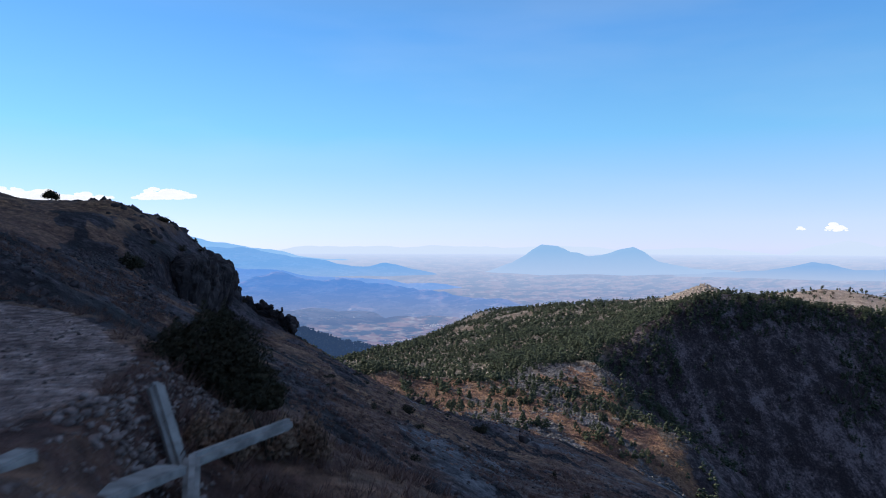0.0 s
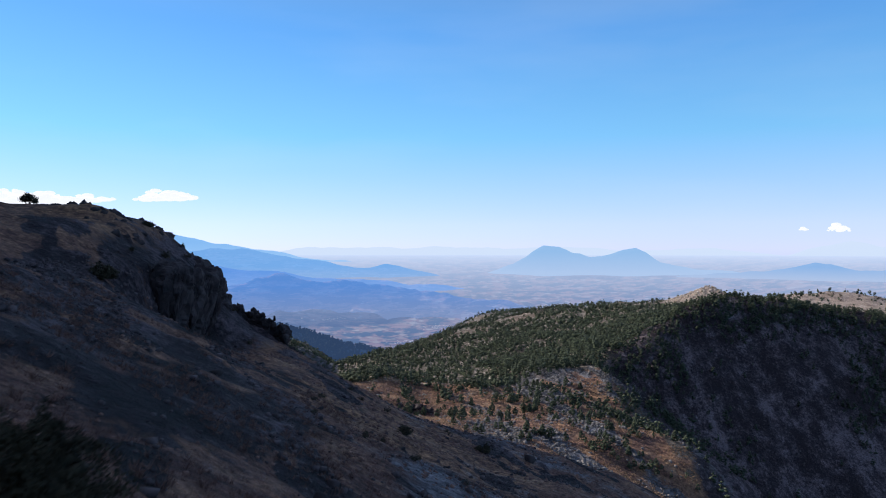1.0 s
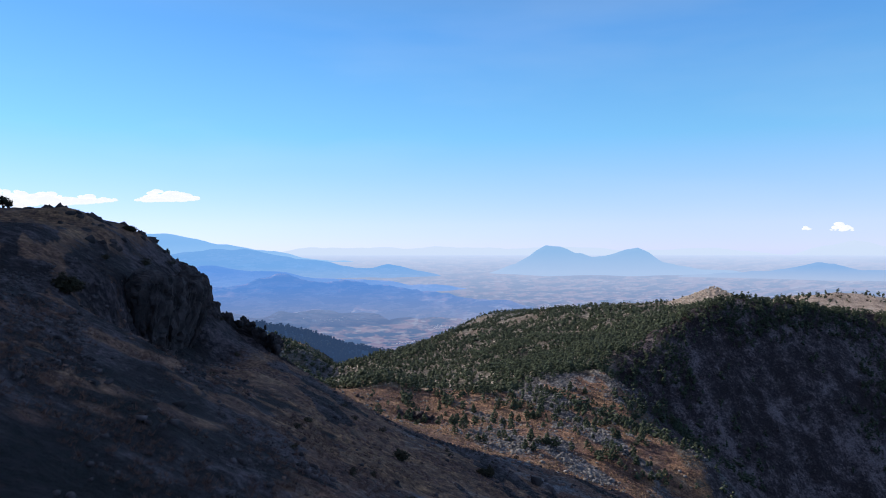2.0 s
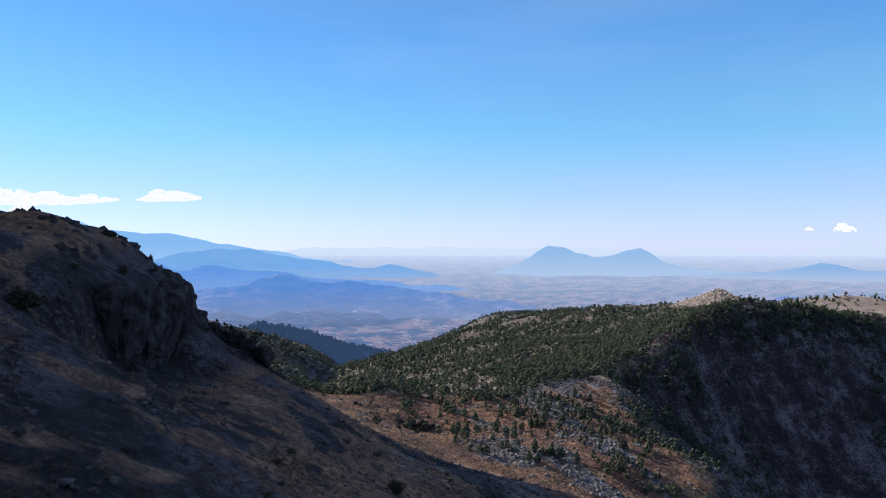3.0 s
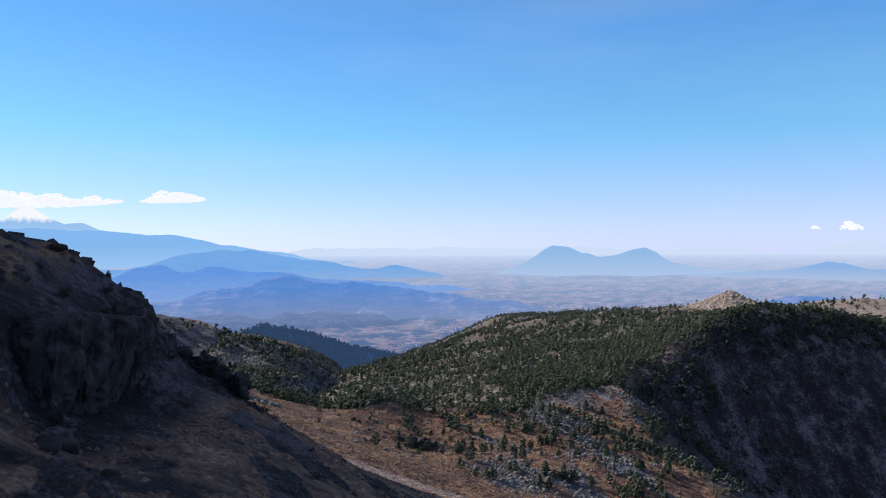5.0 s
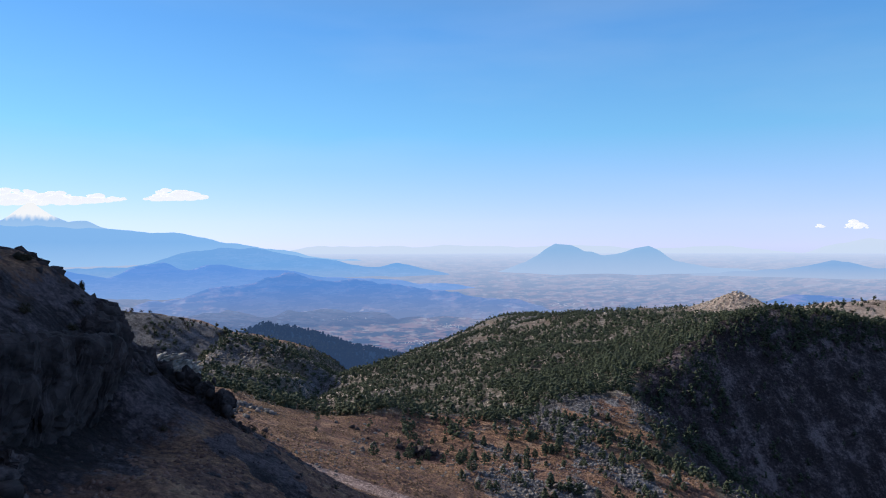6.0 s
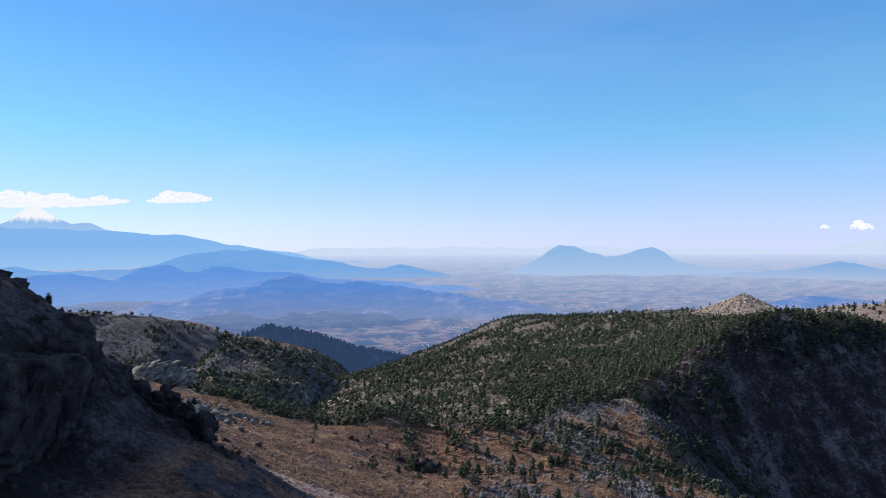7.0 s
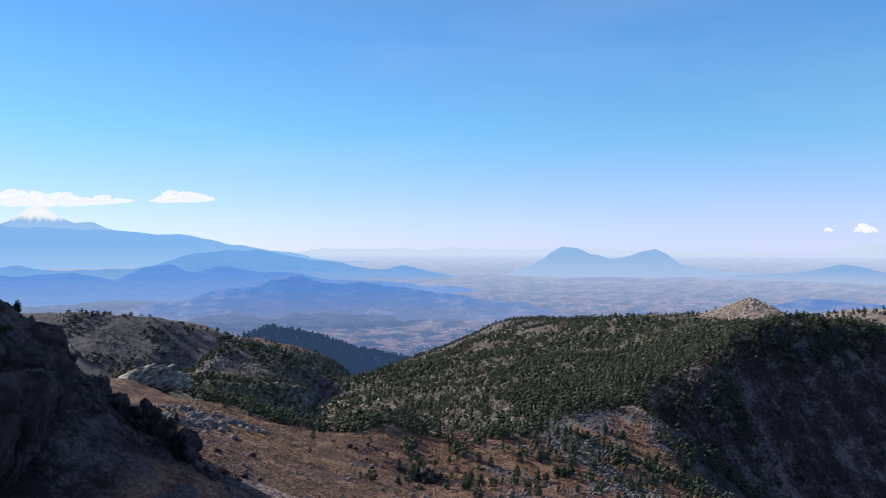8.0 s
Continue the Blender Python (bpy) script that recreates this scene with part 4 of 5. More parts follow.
stone_kinds = [shape_mesh("stone", q, slate_rock) for q in stones]
p, z = lots[1]
rank = np.argsort(np.where(p[:, 1] < 70, -z, 0.0))
for k in rank[:170]:
    one = tagged(new("stone", stone_kinds[k % 10]), "loose slate-grey stone lying on the dry grass slope", "rock", "stones on the slope")
    one.matrix_world = pose(*p[k], *rng.uniform(-25, 25, 2), rng.uniform(0, 360)) @ Matrix.Scale(z[k], 4)
lots[1] = (p[rank[170:]], z[rank[170:]])
# sunlit slopes get the lighter grey stone, shaded slopes the darkened one
for name, mat, label, which in (("scree", grey_rock, "loose grey angular stones strewn over the sunlit slope", (0, 3, 5, 8)), ("shaded_scree", slate_rock, "loose stones strewn over the shaded slopes, toned darker for the shade", (1, 6, 9)),
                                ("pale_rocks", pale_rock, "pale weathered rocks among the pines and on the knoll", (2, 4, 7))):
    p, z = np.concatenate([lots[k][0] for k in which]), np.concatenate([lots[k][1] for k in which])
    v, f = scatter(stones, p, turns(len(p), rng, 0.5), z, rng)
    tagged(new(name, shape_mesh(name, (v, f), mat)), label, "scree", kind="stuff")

# ---- crags of the near mountainside ----
BLOCKS = {}


def crag(places, sizes, rng, upright, mat, label, name="crag"):
    """A fractured outcrop of angular blocks, or a single boulder."""
    key = (mat.name, upright)
    if key not in BLOCKS:
        BLOCKS[key] = [shape_mesh("block", stone_shape(rng, upright, 15), mat) for _ in range(8)]
    if len(places) == 1:
        ob = new(name, BLOCKS[key][rng.randint(8)])
        ob.matrix_world = pose(*places[0], *rng.uniform(-20, 20, 2), rng.uniform(0, 360)) @ Matrix.Scale(sizes[0], 4)
        return tagged(ob, label, "rock")
    ob = tagged(new(name), label, "rock")
    ob.location = places[:, 0].mean(), places[:, 1].mean(), places[:, 2].min()
    for p, r in zip(places, sizes):
        b = part("block", BLOCKS[key][rng.randint(8)], None, ob)
        b.matrix_local = Matrix.Translation(Vector(p) - ob.location) @ pose(0, 0, 0, *rng.uniform(-65, 65, 2), rng.uniform(0, 360)) @ Matrix.Diagonal((r, r * rng.uniform(0.7, 1.1), r * rng.uniform(0.8, 1.2), 1))
    return ob


rng = np.random.RandomState(33)
for y in (82, 87, 92, 97, 102, 106, 110, 114):
    x = float(flank_edge(np.array(-34.0), np.array(float(y))))
    n = 44
    px, py = x + rng.uniform(-2.2, 4.2, n), y + rng.uniform(-3.6, 3.6, n)
    p = on_ground(np.column_stack((px, py)), 0.45)
    p[:, 2] += rng.uniform(-0.5, 0.0, n)
    crag(p, 0.25 + 0.75 * rng.uniform(0, 1, n) ** 2 * (0.8 + 0.3 * ((y - 80) / 36)), rng, 0.75, dark_rock, "dark fractured cliff of weathered rock on the mountainside")
# the overhanging head of the cliff, the buttresses of its face and the pinnacles beyond it
def rock_mass(x, y, top, size, seed, mat, label, lean=0.0, turn=0.0, name="crag", blocky=0.55, jag=1.0):
    """One body of fractured rock: a blocky mass split by joints, its highest point at that height."""
    r = np.random.RandomState(seed)
    bm = bmesh.new()
    bmesh.ops.create_icosphere(bm, subdivisions=5, radius=1.0)
    away = Vector(r.uniform(0, 50, 3))
    cuts = [(Vector(r.normal(size=3) * np.array((1.0, 1.0, 0.55))).normalized(), r.uniform(0.78, 1.08)) for _ in range(16)]
    for p in bm.verts:
        d = p.co.normalized()
        q = Vector([math.copysign(abs(c) ** blocky, c) for c in d])
        for way_out, far in cuts:       # the flat faces along which it broke
            over = q.dot(way_out) - far
            if over > 0:
                q -= way_out * over
        q = Vector((q.x * size[0], q.y * size[1], q.z * size[2]))
        k = 0.16 * noise.fractal(q * (0.7 / min(size) ** 0.5) + away, 0.9, 2.0, 4)
        for fine, deep in ((0.62, 0.34), (1.5, 0.17), (3.4, 0.07)):     # blocks that stand out by different amounts
            near, seeds = noise.voronoi(Vector((q.x, q.y, q.z * 0.65)) * fine + away)
            k += jag * deep * (noise.cell(seeds[0] * 7.3) - 0.5 - 1.6 * max(0.0, 0.12 - (near[1] - near[0])))
        p.co = q + d * k * min(min(size), 2.2) * 0.9
    high = max(p.co.z for p in bm.verts)
    me = bpy.data.meshes.new(name)
    bm.to_mesh(me)
    bm.free()
    me.materials.append(mat)
    ob = tagged(new(name, me), label, "rock")
    ob.matrix_world = pose(x, y, top - high, 0, lean, turn)
    return ob


rock_mass(-41.2, 116.3, -1.9, (2.8, 3.4, 3.1), 1, dark_rock, "dark overhanging rock head at the end of the cliff", 8, 10, blocky=0.75)
rock_mass(-36.9, 117.0, -6.2, (1.5, 2.0, 3.6), 2, dark_rock, "dark stepped rock buttress below the cliff head", 12)
rock_mass(-34.6, 117.6, -8.0, (1.4, 1.9, 3.2), 3, dark_rock, "dark stepped rock buttress below the cliff head", 8)
rock_mass(-31.9, 118.0, -8.8, (1.05, 1.3, 3.4), 4, dark_rock, "slim dark rock pinnacle standing on the ridge", 4, 30, jag=1.3)
rock_mass(-30.6, 117.0, -9.5, (1.3, 1.5, 3.4), 5, dark_rock, "dark jagged rock pinnacle standing on the ridge", 5, 20, jag=1.3)
rock_mass(-28.8, 116.0, -10.3, (1.4, 1.7, 3.4), 6, dark_rock, "dark jagged rock pinnacle standing on the ridge", -4, jag=1.3)
rock_mass(-27.0, 115.2, -11.1, (1.15, 1.7, 3.2), 7, dark_rock, "steep-sided dark rock at the end of the ridge", -3, jag=1.3)
rock_mass(-33.3, 117.8, -9.9, (1.3, 1.7, 3.2), 10, dark_rock, "dark stepped rock buttress below the cliff head", 6, 40)
rock_mass(-30.2, 116.6, -10.4, (4.8, 1.7, 3.2), 9, dark_rock, "dark rock wall under the pinnacles of the ridge", 12, -18)
rock_mass(-24.8, 115.4, -15.3, (1.4, 2.0, 2.4), 8, dark_rock, "low dark rock at the foot of the ridge", 18)
for x, y, z, n in ((-37.2, 116.6, -6.4, 8), (-35.2, 117.2, -8.0, 10), (-33.4, 117.6, -9.4, 10), (-31.4, 117.4, -9.5, 12), (-29.7, 116.5, -10.2, 12), (-28.0, 115.6, -10.9, 12), (-26.4, 115.2, -12.4, 8), (-25.2, 115.2, -14.8, 10)):
    p = np.column_stack((x + rng.normal(0, 0.55, n), y + rng.normal(0, 0.6, n), z + rng.uniform(-1.9, -0.25, n)))
    crag(p, rng.uniform(0.35, 0.8, n), rng, 1.2, dark_rock, "shattered dark rock between the pinnacles of the ridge")
for k, y in enumerate((85, 90, 95, 100, 105, 110, 114)):
    x = float(flank_edge(np.array(-34.0), np.array(float(y))))
    z = float(ground_height(np.array(x - 1.6), np.array(float(y))))
    out = float(np.interp(y, (95, 105, 110, 114), (1.0, 0.2, -1.5, -3.0)))
    rock_mass(x + out, y, z + 0.3, (2.6, 3.6, 4.6 + 0.3 * (k % 3)), 20 + k, dark_rock, "dark steep buttress of the cliff face", 10, -8 + 7 * (k % 4), blocky=0.65, jag=0.4)
for k, (x, y, up) in enumerate(((-29.0, 80.0, 0.5), (-27.6, 79.0, 0.25), (-29.6, 82.2, 0.6))):
    z = float(ground_height(np.array(x), np.array(y)))
    rock_mass(x, y, z + up, (1.0, 1.9, 0.7), 40 + k, slate_rock, "grey bare rock slab on the shaded slope", 27, 18 * k, "rock_slab", 0.5)
# ledges on the crest
for x, y in ((-43, 108), (-47, 112), (-52, 110), (-57, 112), (-46, 98), (-52, 100), (-63, 113), (-40, 92)):
    n = 12
    p = on_ground(np.column_stack((x + rng.normal(0, 2.2, n), y + rng.normal(0, 1.6, n))), 0.2)
    crag(p, rng.uniform(0.4, 1.1, n), rng, 0.7, dark_rock, "low dark rock ledge along the grassy crest", "ledge")

# ---- single rocks ----
for x, y, r, m in ((-21, 212, 1.0, "g"), (-24, 214, 0.7, "g"), (-19, 214.5, 0.6, "g"), (-33, 225, 0.7, "g"), (-20, 210, 0.5, "g"), (-23, 216, 0.5, "d"), (-26, 211, 0.5, "g"), (-28, 222, 1.1, "d"), (-26.5, 221, 0.8, "d"),
                   (-22.5, 209.5, 0.6, "g"), (-34.5, 158, 0.8, "d"), (-33, 161, 0.6, "d"), (-36, 163, 0.9, "g"), (-38, 168, 0.8, "g"), (-36, 175, 0.6, "g"), (-30, 185, 0.5, "g"),
                   (-40, 180, 1.0, "d"), (-44, 172, 1.1, "d"), (-46, 165, 0.8, "g"), (-48, 178, 0.7, "g"), (-0.9, 13.8, 0.24, "d"), (-0.4, 14.6, 0.18, "d"), (-3.4, 10.55, 0.08, "g"),
                   (-5.4, 32.7, 0.4, "d"), (-4.8, 33.5, 0.3, "d"), (4, 87, 0.8, "d"), (10, 91.4, 0.9, "d"), (-16, 52, 0.6, "d"), (-26, 74, 1.0, "d"), (-27, 78, 1.2, "d")):
    p = on_ground(np.array([(x, y)]), 0)
    p[:, 2] += r * 0.2
    crag(p, np.array([r]), rng, 0.75, dark_rock if m == "d" else grey_rock,
         "dark craggy boulder on the sunlit grass slope" if m == "d" else "grey angular boulder on the dry slope", "boulder")

# slate tone darkens these grey ledges to give their shaded faces
for x, y, up, size, seed in ((-10.0, 214.5, 2.3, (4.8, 2.6, 3.0), 51), (-5.2, 215.5, 1.5, (2.6, 1.8, 2.2), 52), (-14.4, 216.0, 1.2, (2.2, 1.6, 1.8), 53)):
    rock_mass(x, y, float(ground_height(np.array(x), np.array(y))) + up, size, seed, slate_rock, "ledge of grey rock on the sunlit grass slope, toned dark for its shaded face", -6, 12, "rock_ledge", 0.5, 1.4)

# tumbled blocks of the talus below the crag, in the sun
rng = np.random.RandomState(47)
n = 46
spots = np.column_stack((rng.uniform(-76, -48, n), rng.uniform(166, 206, n)))
spots[:, 0] = np.where(np.abs(spots[:, 0] + 64 - 0.45 * (spots[:, 1] - 188)) < 9, spots[:, 0], -64 + 0.45 * (spots[:, 1] - 188) + rng.uniform(-8, 8, n))
for p, r in zip(on_ground(spots), 0.5 + 1.0 * rng.uniform(0, 1, n) ** 2):
    crag(np.array([p + np.array((0, 0, 0.25 * r))]), np.array([r]), rng, 0.75, grey_rock, "grey angular boulder tumbled on the sunlit talus", "boulder")

# tilted pale slabs behind the sunlit hollow
slab_rock = tagged(new("rock_outcrop"), "pale outcrop of tilted rock slabs behind the sunlit hollow", "rock")
rng = np.random.RandomState(44)
sx, sy = -89.5, 246.0
base_z = float(ground_height(np.array(sx), np.array(sy)))
slab_rock.location = (sx, sy, base_z)
for k in range(84):
    core = k < 14       # bedded rock inside the mound, then the slabs lying over it like tiles
    across = rng.uniform(-9.5, 9.5)
    up = rng.uniform(0.0, 0.5) if core else (k % 5 + rng.uniform(0.2, 0.8)) / 5
    crest = 5.6 * max(1 - ((across - 1.5) / (11.5 if across < 1.5 else 9.0)) ** 2, 0.05) ** 0.6
    sv, sf = stone_shape(rng, 1.0, 16)
    sv = sv * np.array((rng.uniform(2.4, 4.4), rng.uniform(1.3, 2.3), rng.uniform(0.7, 1.2) if core else rng.uniform(0.30, 0.58)))
    a = radians(24 + rng.uniform(-9, 9))
    sv = np.column_stack((sv[:, 0] * math.cos(a) - sv[:, 2] * math.sin(a), sv[:, 1], sv[:, 0] * math.sin(a) + sv[:, 2] * math.cos(a)))
    b = radians(20 + rng.uniform(-9, 9))
    sv = np.column_stack((sv[:, 0], sv[:, 1] * math.cos(b) - sv[:, 2] * math.sin(b), sv[:, 1] * math.sin(b) + sv[:, 2] * math.cos(b)))
    dy = -4.0 + 5.0 * up + (1.5 if core else 0.0)
    lift = float(ground_height(np.array(sx + across), np.array(sy + dy))) - base_z
    part("slab", (sv + np.array((across, dy, 0.35 * lift + 0.6 + crest * up * 0.95)), sf), outcrop_rock, slab_rock)

# ---- shrubs and lone trees ----
def shrub(x, y, wide, high, seed, label, n=130, mat=None, lift=0.0, shape=None):
    rng = np.random.RandomState(seed)
    z = float(ground_height(np.array(x), np.array(y))) + lift
    ob = tagged(new("shrub"), label, "shrub")
    stems = []
    for j in range(7):
        a, r = rng.uniform(0, 6.28), wide * rng.uniform(0.3, 0.8)
        stems.append(tube([(0, 0, -0.2), (0.4 * r * math.cos(a), 0.4 * r * math.sin(a), 0.35 * high), (r * math.cos(a), r * math.sin(a), high * rng.uniform(0.6, 0.9))], [0.045 * high, 0.03 * high, 0.008 * high], 5))
    sets = []
    lobes = len(shape) if shape else 5 if n > 100 else 3
    for k in range(lobes):      # the crown is several uneven lobes
        a, r = rng.uniform(0, 6.283), wide * rng.uniform(0.25, 0.6)
        dx, dy, w, h = r * math.cos(a), r * math.sin(a), wide * rng.uniform(0.42, 0.7), high * rng.uniform(0.5, 1.0)
        bottom = 0.0
        if shape:
            dx, dy, bottom, w, h = shape[k]
        cv, cf = clump_crown(rng, n // lobes, w * 0.92, h * 0.95, 0.04 * high, (0.08 if n > 300 else 0.13) * max(wide, high), 0.2)
        sets.append((cv + np.array((dx, dy, bottom)), cf))
        leaves = (60 if n > 300 else 16) * n // lobes
        a, t = rng.uniform(0, 6.283, leaves), rng.uniform(0, 1, leaves)
        rr = w * 1.15 * np.sin(np.clip(t * 0.9 + 0.1, 0, 1) * math.pi) ** 0.6 * (1 - 0.2 * t) * rng.uniform(0.6, 1.15, leaves) * (1 + 0.42 * rough(a * 1.6 + seed, t * 3.1 + k, 1.0, 3, seed))
        at = np.stack((dx + rr * np.cos(a), dy + rr * np.sin(a), bottom + h * (0.03 + (0.92 + 0.2 * rough(a * 1.3, t * 2.0, 1.0, 2, seed + 5)) * t)), -1)
        leaf = (np.array([(-0.5, 0, 0), (0.5, 0, 0), (0.1, 0, 1.6)]), np.array([(0, 1, 2)]))
        sets.append(scatter([leaf], at, turns(leaves, rng, 1.2), rng.uniform(0.03, 0.075, leaves) * max(wide, high) * (0.42 if n > 300 else 1.0), rng))
    crown = joined(*sets)
    part("foliage", crown, mat or bush_leaf, ob)
    part("stem", joined(*stems), bark, ob)
    ob.location = (x, y, z)
    return ob


shrub(-5.0, 13.3, 1.2, 1.6, 1, "large dark evergreen bush spreading over the bank by the road", 420,
      shape=((-0.75, 0.0, 0.35, 0.62, 1.05), (-0.25, 0.1, 0.3, 0.62, 1.35), (0.25, 0.0, 0.0, 0.6, 1.25), (0.6, -0.1, -0.15, 0.45, 0.95), (0.0, 0.4, 0.3, 0.6, 1.35), (0.85, 0.1, -0.25, 0.3, 0.6)))
for x, y, w, h, k in ((-3.95, 10.8, 0.4, 0.85, 31), (-3.6, 11.5, 0.45, 0.95, 32), (-4.15, 11.6, 0.4, 0.8, 33), (-2.8, 12.0, 0.4, 0.75, 34), (-4.4, 10.6, 0.3, 0.55, 35), (-3.2, 12.2, 0.4, 0.8, 36)):
    shrub(x, y, w, h, k, "dead brown brush on the bank below the road", 60, brush)
shrub(-32.7, 69.9, 1.3, 2.0, 2, "dark bush on the dry grass slope")
shrub(-4.5, 76.5, 1.1, 1.2, 3, "low brown bush on the shaded slope")
shrub(3.9, 87.0, 0.9, 1.2, 4, "small dark bush on the shaded slope")
shrub(-41.4, 112.0, 0.5, 1.15, 5, "small windblown tree on the edge of the crag", 60)
shrub(-60.7, 104.3, 1.2, 2.2, 6, "lone umbrella-shaped dark tree on the skyline crest", 90,
      shape=((-0.55, 0.0, 0.95, 0.6, 0.9), (0.35, 0.1, 1.05, 0.7, 1.0), (0.0, -0.3, 1.25, 0.55, 0.9), (0.95, 0.0, 0.8, 0.4, 0.6)))
shrub(-50.5, 112.5, 1.7, 1.3, 7, "low spreading dark bush on the crest")
shrub(-68.0, 112.0, 1.2, 0.9, 8, "low dark bush on the crest")
shrub(-44.0, 106.0, 1.0, 0.9, 9, "low dark bush on the crest")
rng = np.random.RandomState(50)
k = 60
for x, y in ((-36.5, 84), (-35.0, 90), (-37.5, 96), (-36.0, 101), (-38.5, 106), (-33.5, 112), (-30.5, 116), (-29.0, 118), (-27.0, 119.5), (-25.0, 121), (-24.0, 123)):
    k += 1
    shrub(x, y, rng.uniform(0.5, 0.9), rng.uniform(0.5, 1.0), k, "dark scrubby bush among the crags", 40)
for x, y in stand(220, -30, 12, 35, 120, lambda x, y: 0.22 + 0 * x, rng)[:26]:
    k += 1
    shrub(x, y, rng.uniform(0.35, 0.7), rng.uniform(0.35, 0.7), k, "low dark shrub on the shaded slope", 30)
for x, y in stand(160, -330, -170, 590, 606, lambda x, y: 0.5 + 0 * x, rng)[:45]:
    k += 1
    shrub(x, y, rng.uniform(1.6, 3.0), rng.uniform(1.8, 4.0), k, "dark bush on the crest of the bare hill", 16)
for x, y in stand(400, 205, 300, 385, 430, lambda x, y: 0.3 + 0 * x, rng)[:45]:
    k += 1
    shrub(x, y, rng.uniform(0.9, 1.6), rng.uniform(1.0, 1.9), k, "dark bush on the sunlit bare hilltop", 16)

# ---- dry grass ----
rng = np.random.RandomState(55)
blade = []
for k in range(4):
    n = 30
    at = np.column_stack((rng.normal(0, 0.16, n), rng.normal(0, 0.16, n), np.zeros(n)))
    one = (np.array([(-0.03, 0, 0), (0.03, 0, 0), (0.02, 0.25, 0.9)]), np.array([(0, 1, 2)]))
    blade.append(scatter([one], at, turns(n, rng, 0.9), rng.uniform(0.5, 1.1, n), rng))
x, y = rng.uniform(-30, 16, 15000), 5 + 65 * rng.uniform(0, 1, 15000) ** 1.3
ok = (road_at(x, y) < 0.3) & (rng.uniform(0, 1, 15000) < 0.75 * (1 - scree_at(x, y))) & (rough(x, y, 5, 2, 66) > -0.35) & (np.abs(x) < 3 + 0.75 * y) & ~((y < 9.4) & (x < -1.5)) & (y > 7)
p = on_ground(np.column_stack((x, y))[ok], 0.03)
v, f = scatter(blade, p, turns(len(p), rng, 0.15), rng.uniform(0.18, 0.5, len(p)), rng)
tagged(new("tussock_grass", shape_mesh("tussock_grass", (v, f), straw)), "dry brown tussock grass on the mountainside", "grass", kind="stuff")

rng = np.random.RandomState(56)
tuft = [(OCTA_V * np.array((0.5, 0.5, 0.36)) * rng.uniform(0.6, 1.3, (6, 1)), OCTA_F) for _ in range(5)]
x, y = np.concatenate((rng.uniform(-75, 75, 36000), rng.uniform(-34, 22, 11000))), np.concatenate((rng.uniform(158, 262, 36000), 16 + 114 * rng.uniform(0, 1, 11000) ** 1.3))
ok = (road_at(x, y) < 0.2) & (rng.uniform(0, 1, len(x)) < 0.8 * (1 - scree_at(x, y))) & (rough(x, y, 7, 2, 67) > -0.5) & (shade_darkened_at(x, y) < 0.35)
p = on_ground(np.column_stack((x, y))[ok], 0.02)
size = rng.uniform(0.25, 0.75, len(p)) * (0.45 + 0.55 * ramp(p[:, 1], 20, 90))
# near tufts take the straw tone as a darker copy for the shaded slope
for near, mat, name, label in ((True, straw, "bunch_grass", "brown bunch grass on the shaded slope, toned darker for the shade"), (False, tuft_mat, "grass_tufts", "brown tufts of dry bunch grass on the sunlit slopes")):
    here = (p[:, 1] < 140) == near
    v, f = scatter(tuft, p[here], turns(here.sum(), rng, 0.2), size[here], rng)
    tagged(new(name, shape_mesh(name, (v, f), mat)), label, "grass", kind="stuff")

# ---- by the road ----
concrete = plain_mat("weathered_concrete", (0.36, 0.34, 0.325), (0.20, 0.19, 0.185), 0.25, 0.85, 0.5)


def bar(name, a, b, half, mat, label, category, round_=0.6):
    """A worn square-edged post or beam from a to b, its corners rounded and its ends broken."""
    a, b = Vector(a), Vector(b)
    bm = bmesh.new()
    bmesh.ops.create_cube(bm, size=1.0)
    bmesh.ops.scale(bm, vec=(half * 2, half * 2, (b - a).length), verts=bm.verts)
    bmesh.ops.subdivide_edges(bm, edges=[e for e in bm.edges if abs(e.verts[0].co.z - e.verts[1].co.z) > 0.1], cuts=9)
    bmesh.ops.bevel(bm, geom=bm.edges[:] , offset=half * round_, segments=2, affect="EDGES", clamp_overlap=True)
    r = random.Random(len(label))
    for p in bm.verts:
        k = noise.noise(p.co * 9 + Vector((r.random(), 0, 0)))
        p.co += p.co.normalized() * k * half * 0.12
    me = bpy.data.meshes.new(name)
    bm.to_mesh(me)
    bm.free()
    me.materials.append(mat)
    ob = tagged(new(name, me), label, category)
    ob.matrix_world = Matrix.Translation((a + b) / 2) @ (b - a).to_track_quat("Z", "Y").to_matrix().to_4x4()
    return ob


bar("concrete_post", (-4.20, 9.35, -2.95), (-4.82, 9.92, -1.80), 0.11, concrete, "leaning weathered grey concrete post at the road edge", "post")
bar("concrete_beam", (-4.05, 9.25, -2.70), (-3.16, 11.12, -2.68), 0.092, concrete, "fallen grey concrete beam lying below the road edge", "beam")
bar("concrete_post", (-4.00, 9.15, -2.62), (-3.62, 8.05, -3.02), 0.10, concrete, "broken grey concrete post fallen down the bank", "post")
footing = bar("concrete_slab", (-4.22, 6.75, -2.36), (-4.05, 8.6, -2.60), 0.17, concrete, "broken concrete footing slab beside the fallen posts", "slab", 0.2)
footing.matrix_world = footing.matrix_world @ Matrix.Diagonal((1.15, 0.35, 1.0, 1))
bar("kerb_slab", (-4.72, 5.2, -1.90), (-4.66, 6.7, -1.90), 0.12, concrete, "pale concrete kerb slab at the edge of the road", "kerb", 0.2)

rng = np.random.RandomState(58)
x, y = rng.uniform(-13, -2.2, 11000), rng.uniform(3.5, 18, 11000)
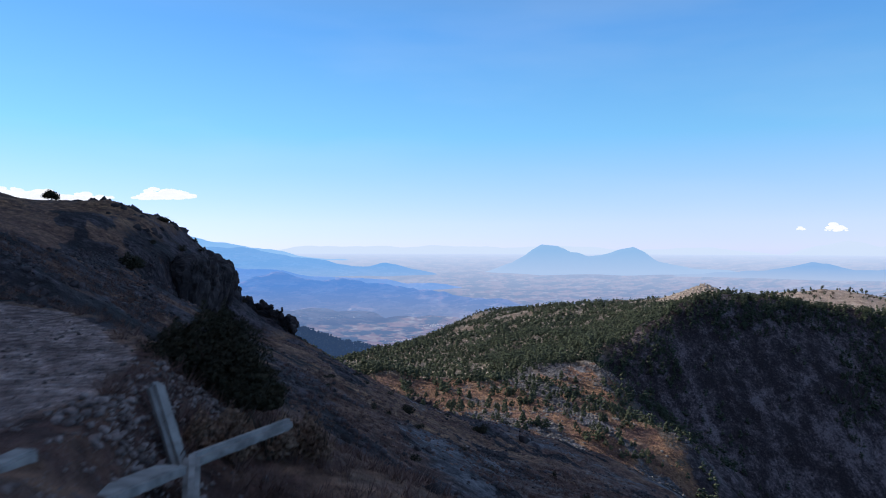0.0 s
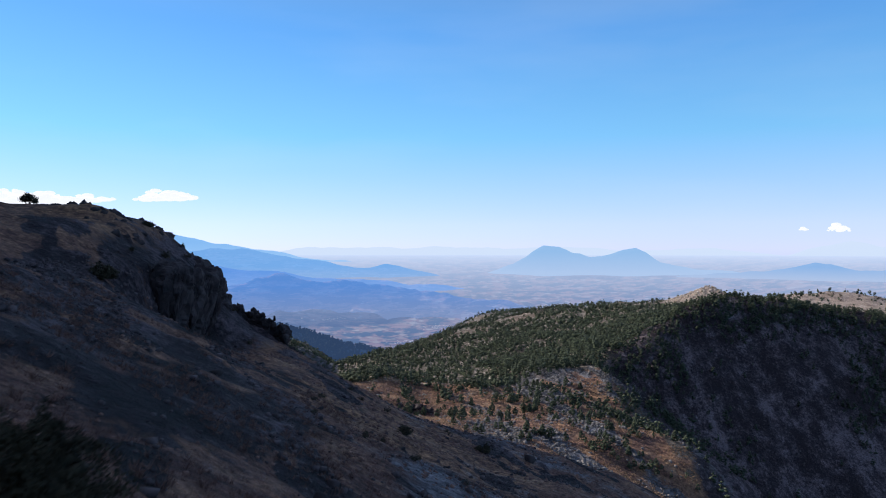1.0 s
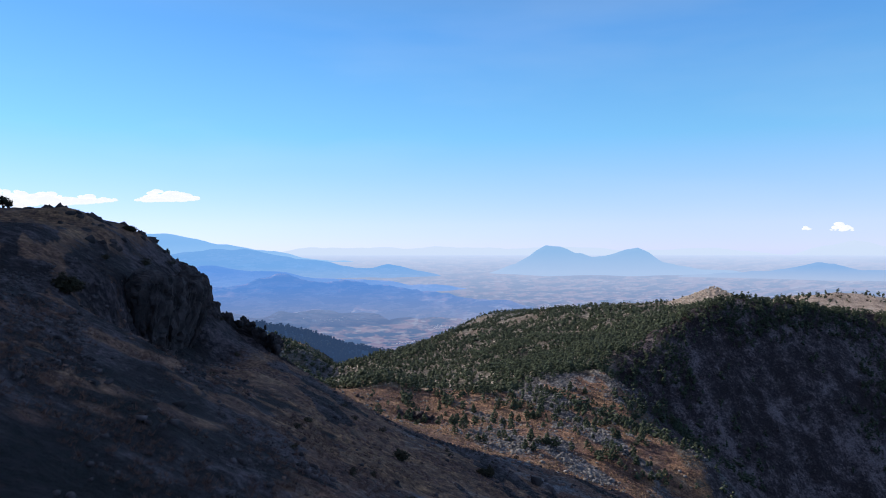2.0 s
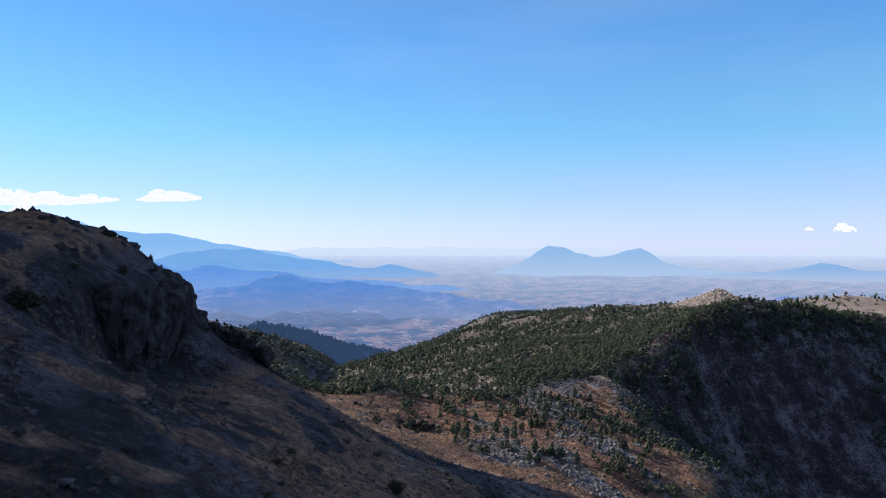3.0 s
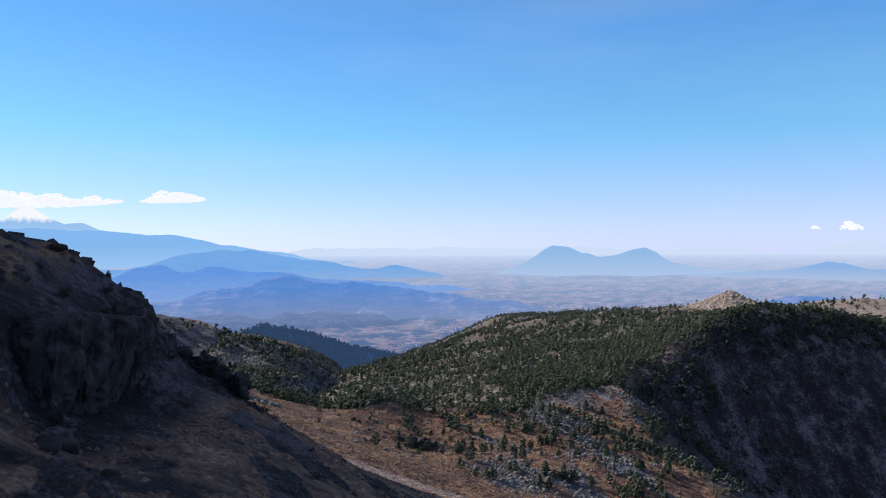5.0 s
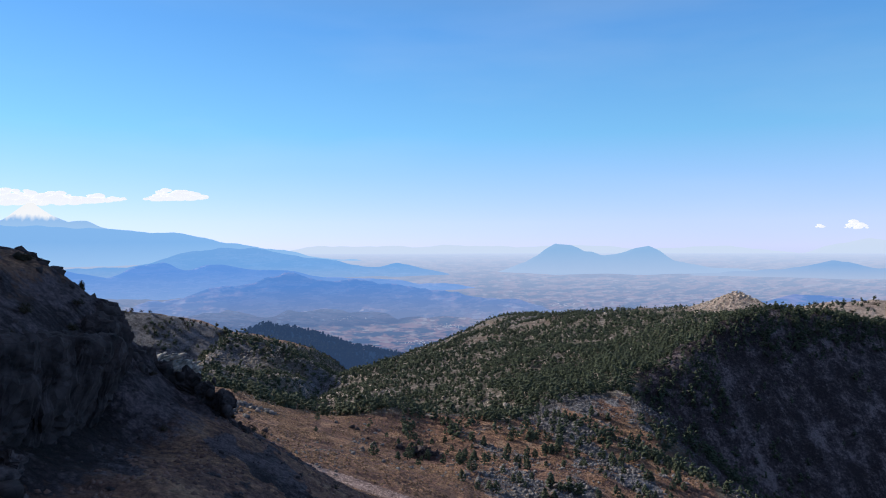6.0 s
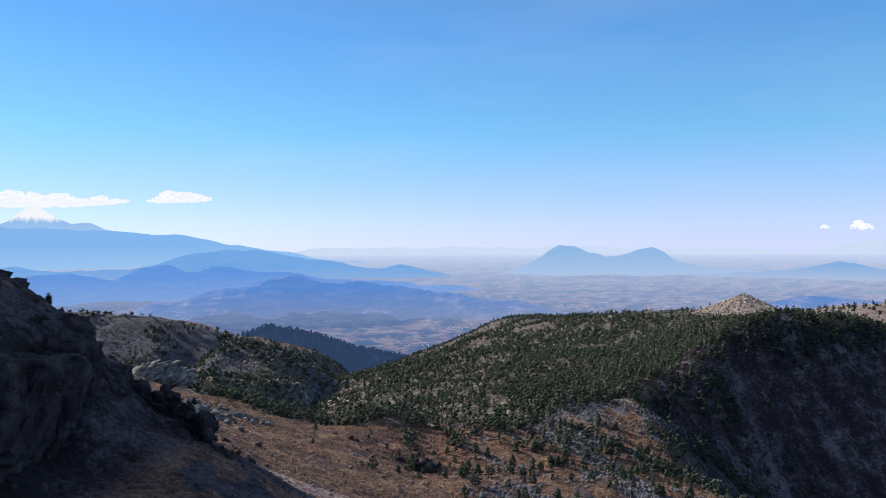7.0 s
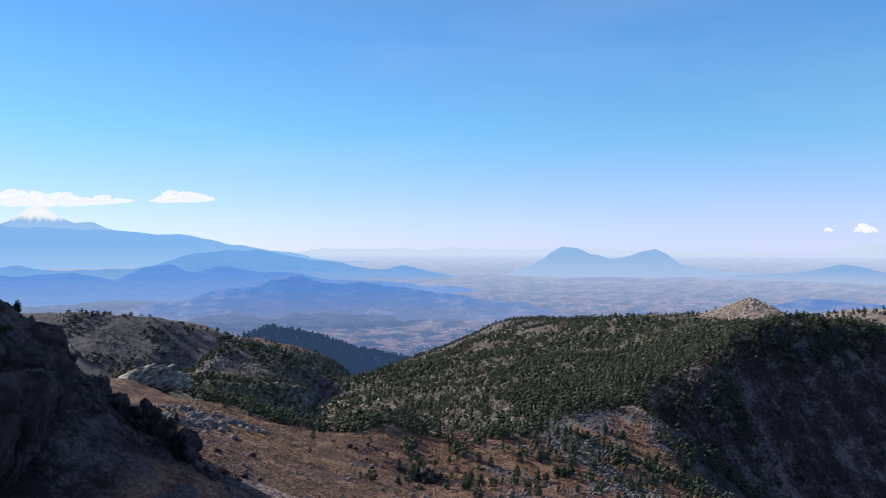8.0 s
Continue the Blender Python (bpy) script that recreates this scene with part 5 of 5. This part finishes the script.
heaps = np.exp(-((x + 4.75) / 0.45) ** 2 - ((y - 8.9) / 0.6) ** 2) + np.exp(-((x + 4.95) / 0.5) ** 2 - ((y - 12.0) / 0.7) ** 2)
x, y, heaps = np.concatenate((x, rng.normal(-4.75, 0.35, 500), rng.normal(-4.95, 0.4, 500))), np.concatenate((y, rng.normal(8.9, 0.5, 500), rng.normal(12.0, 0.55, 500))), np.concatenate((heaps * 0, np.ones(1000)))
bank = np.exp(-((x + 4.5 + 0.09 * (y - 8)) / 0.7) ** 2)
ok = (rng.uniform(0, 1, len(x)) < np.maximum(0.35 * road_at(x, y), bank)) | (heaps > 0.5)
heaps = heaps[ok]
p = on_ground(np.column_stack((x, y))[ok])
z = (0.012 + 0.004 * heaps) * 6 ** (rng.uniform(0, 1, len(p)) ** 2.2)
p[:, 2] += heaps * rng.uniform(0, 0.03, len(p))
p[:, 2] += z * 0.2
v, f = scatter(stones[:5], p, turns(len(p), rng, 0.5), z, rng)
tagged(new("road_gravel", shape_mesh("road_gravel", (v, f), gravel_rock)), "loose grey gravel and rubble on the road", "gravel", kind="stuff")

# ---- village on the plain ----
rng = np.random.RandomState(61)
wall_far = distance_mat("hazy_whitewash", (0.75, 0.72, 0.70), (0.6, 0.5, 0.45), 20, (0.42, 0.48, 0.66), FAR_AIR, 0.45, 0.9)
u = np.concatenate((rng.normal(775, 13, 45), rng.normal(718, 14, 34), rng.normal(585, 22, 24), rng.normal(975, 20, 34)))
tv = np.concatenate((rng.normal(579, 2.2, 45), rng.normal(607, 2.6, 34), rng.normal(563, 2, 24), rng.normal(541, 1.6, 34)))
sx, sv = (u - 784) / 1207, (tv - 441) / 1207
rad = np.linspace(2900, 4700, 1200)
drop = 0.150 * (1 - (rad - 2900) / 1900) ** 1.5 + 0.0085
rv = np.interp(-sv, -drop, rad)
hx, hy = rv * sx / np.sqrt(1 + sx * sx), rv / np.sqrt(1 + sx * sx)
p = np.column_stack((hx, hy, ground_height(hx, hy)))
box = (np.array([(a, b, c) for c in (0, 1) for a, b in ((-1, -1), (1, -1), (1, 1), (-1, 1))] + [(-1.1, 0, 1.7), (1.1, 0, 1.7)], float),
       np.array([(0, 1, 5), (0, 5, 4), (1, 2, 6), (1, 6, 5), (2, 3, 7), (2, 7, 6), (3, 0, 4), (3, 4, 7), (4, 5, 9), (4, 9, 8), (7, 8, 9), (7, 9, 6), (4, 8, 7), (5, 6, 9)]))
v, f = scatter([box], p, turns(len(p), rng, 0), rng.uniform(0.9, 2.2, len(p)), rng)
tagged(new("backdrop_village", shape_mesh("backdrop_village", (v, f), wall_far)), "pale houses of far villages on the plain", "village", kind="stuff")
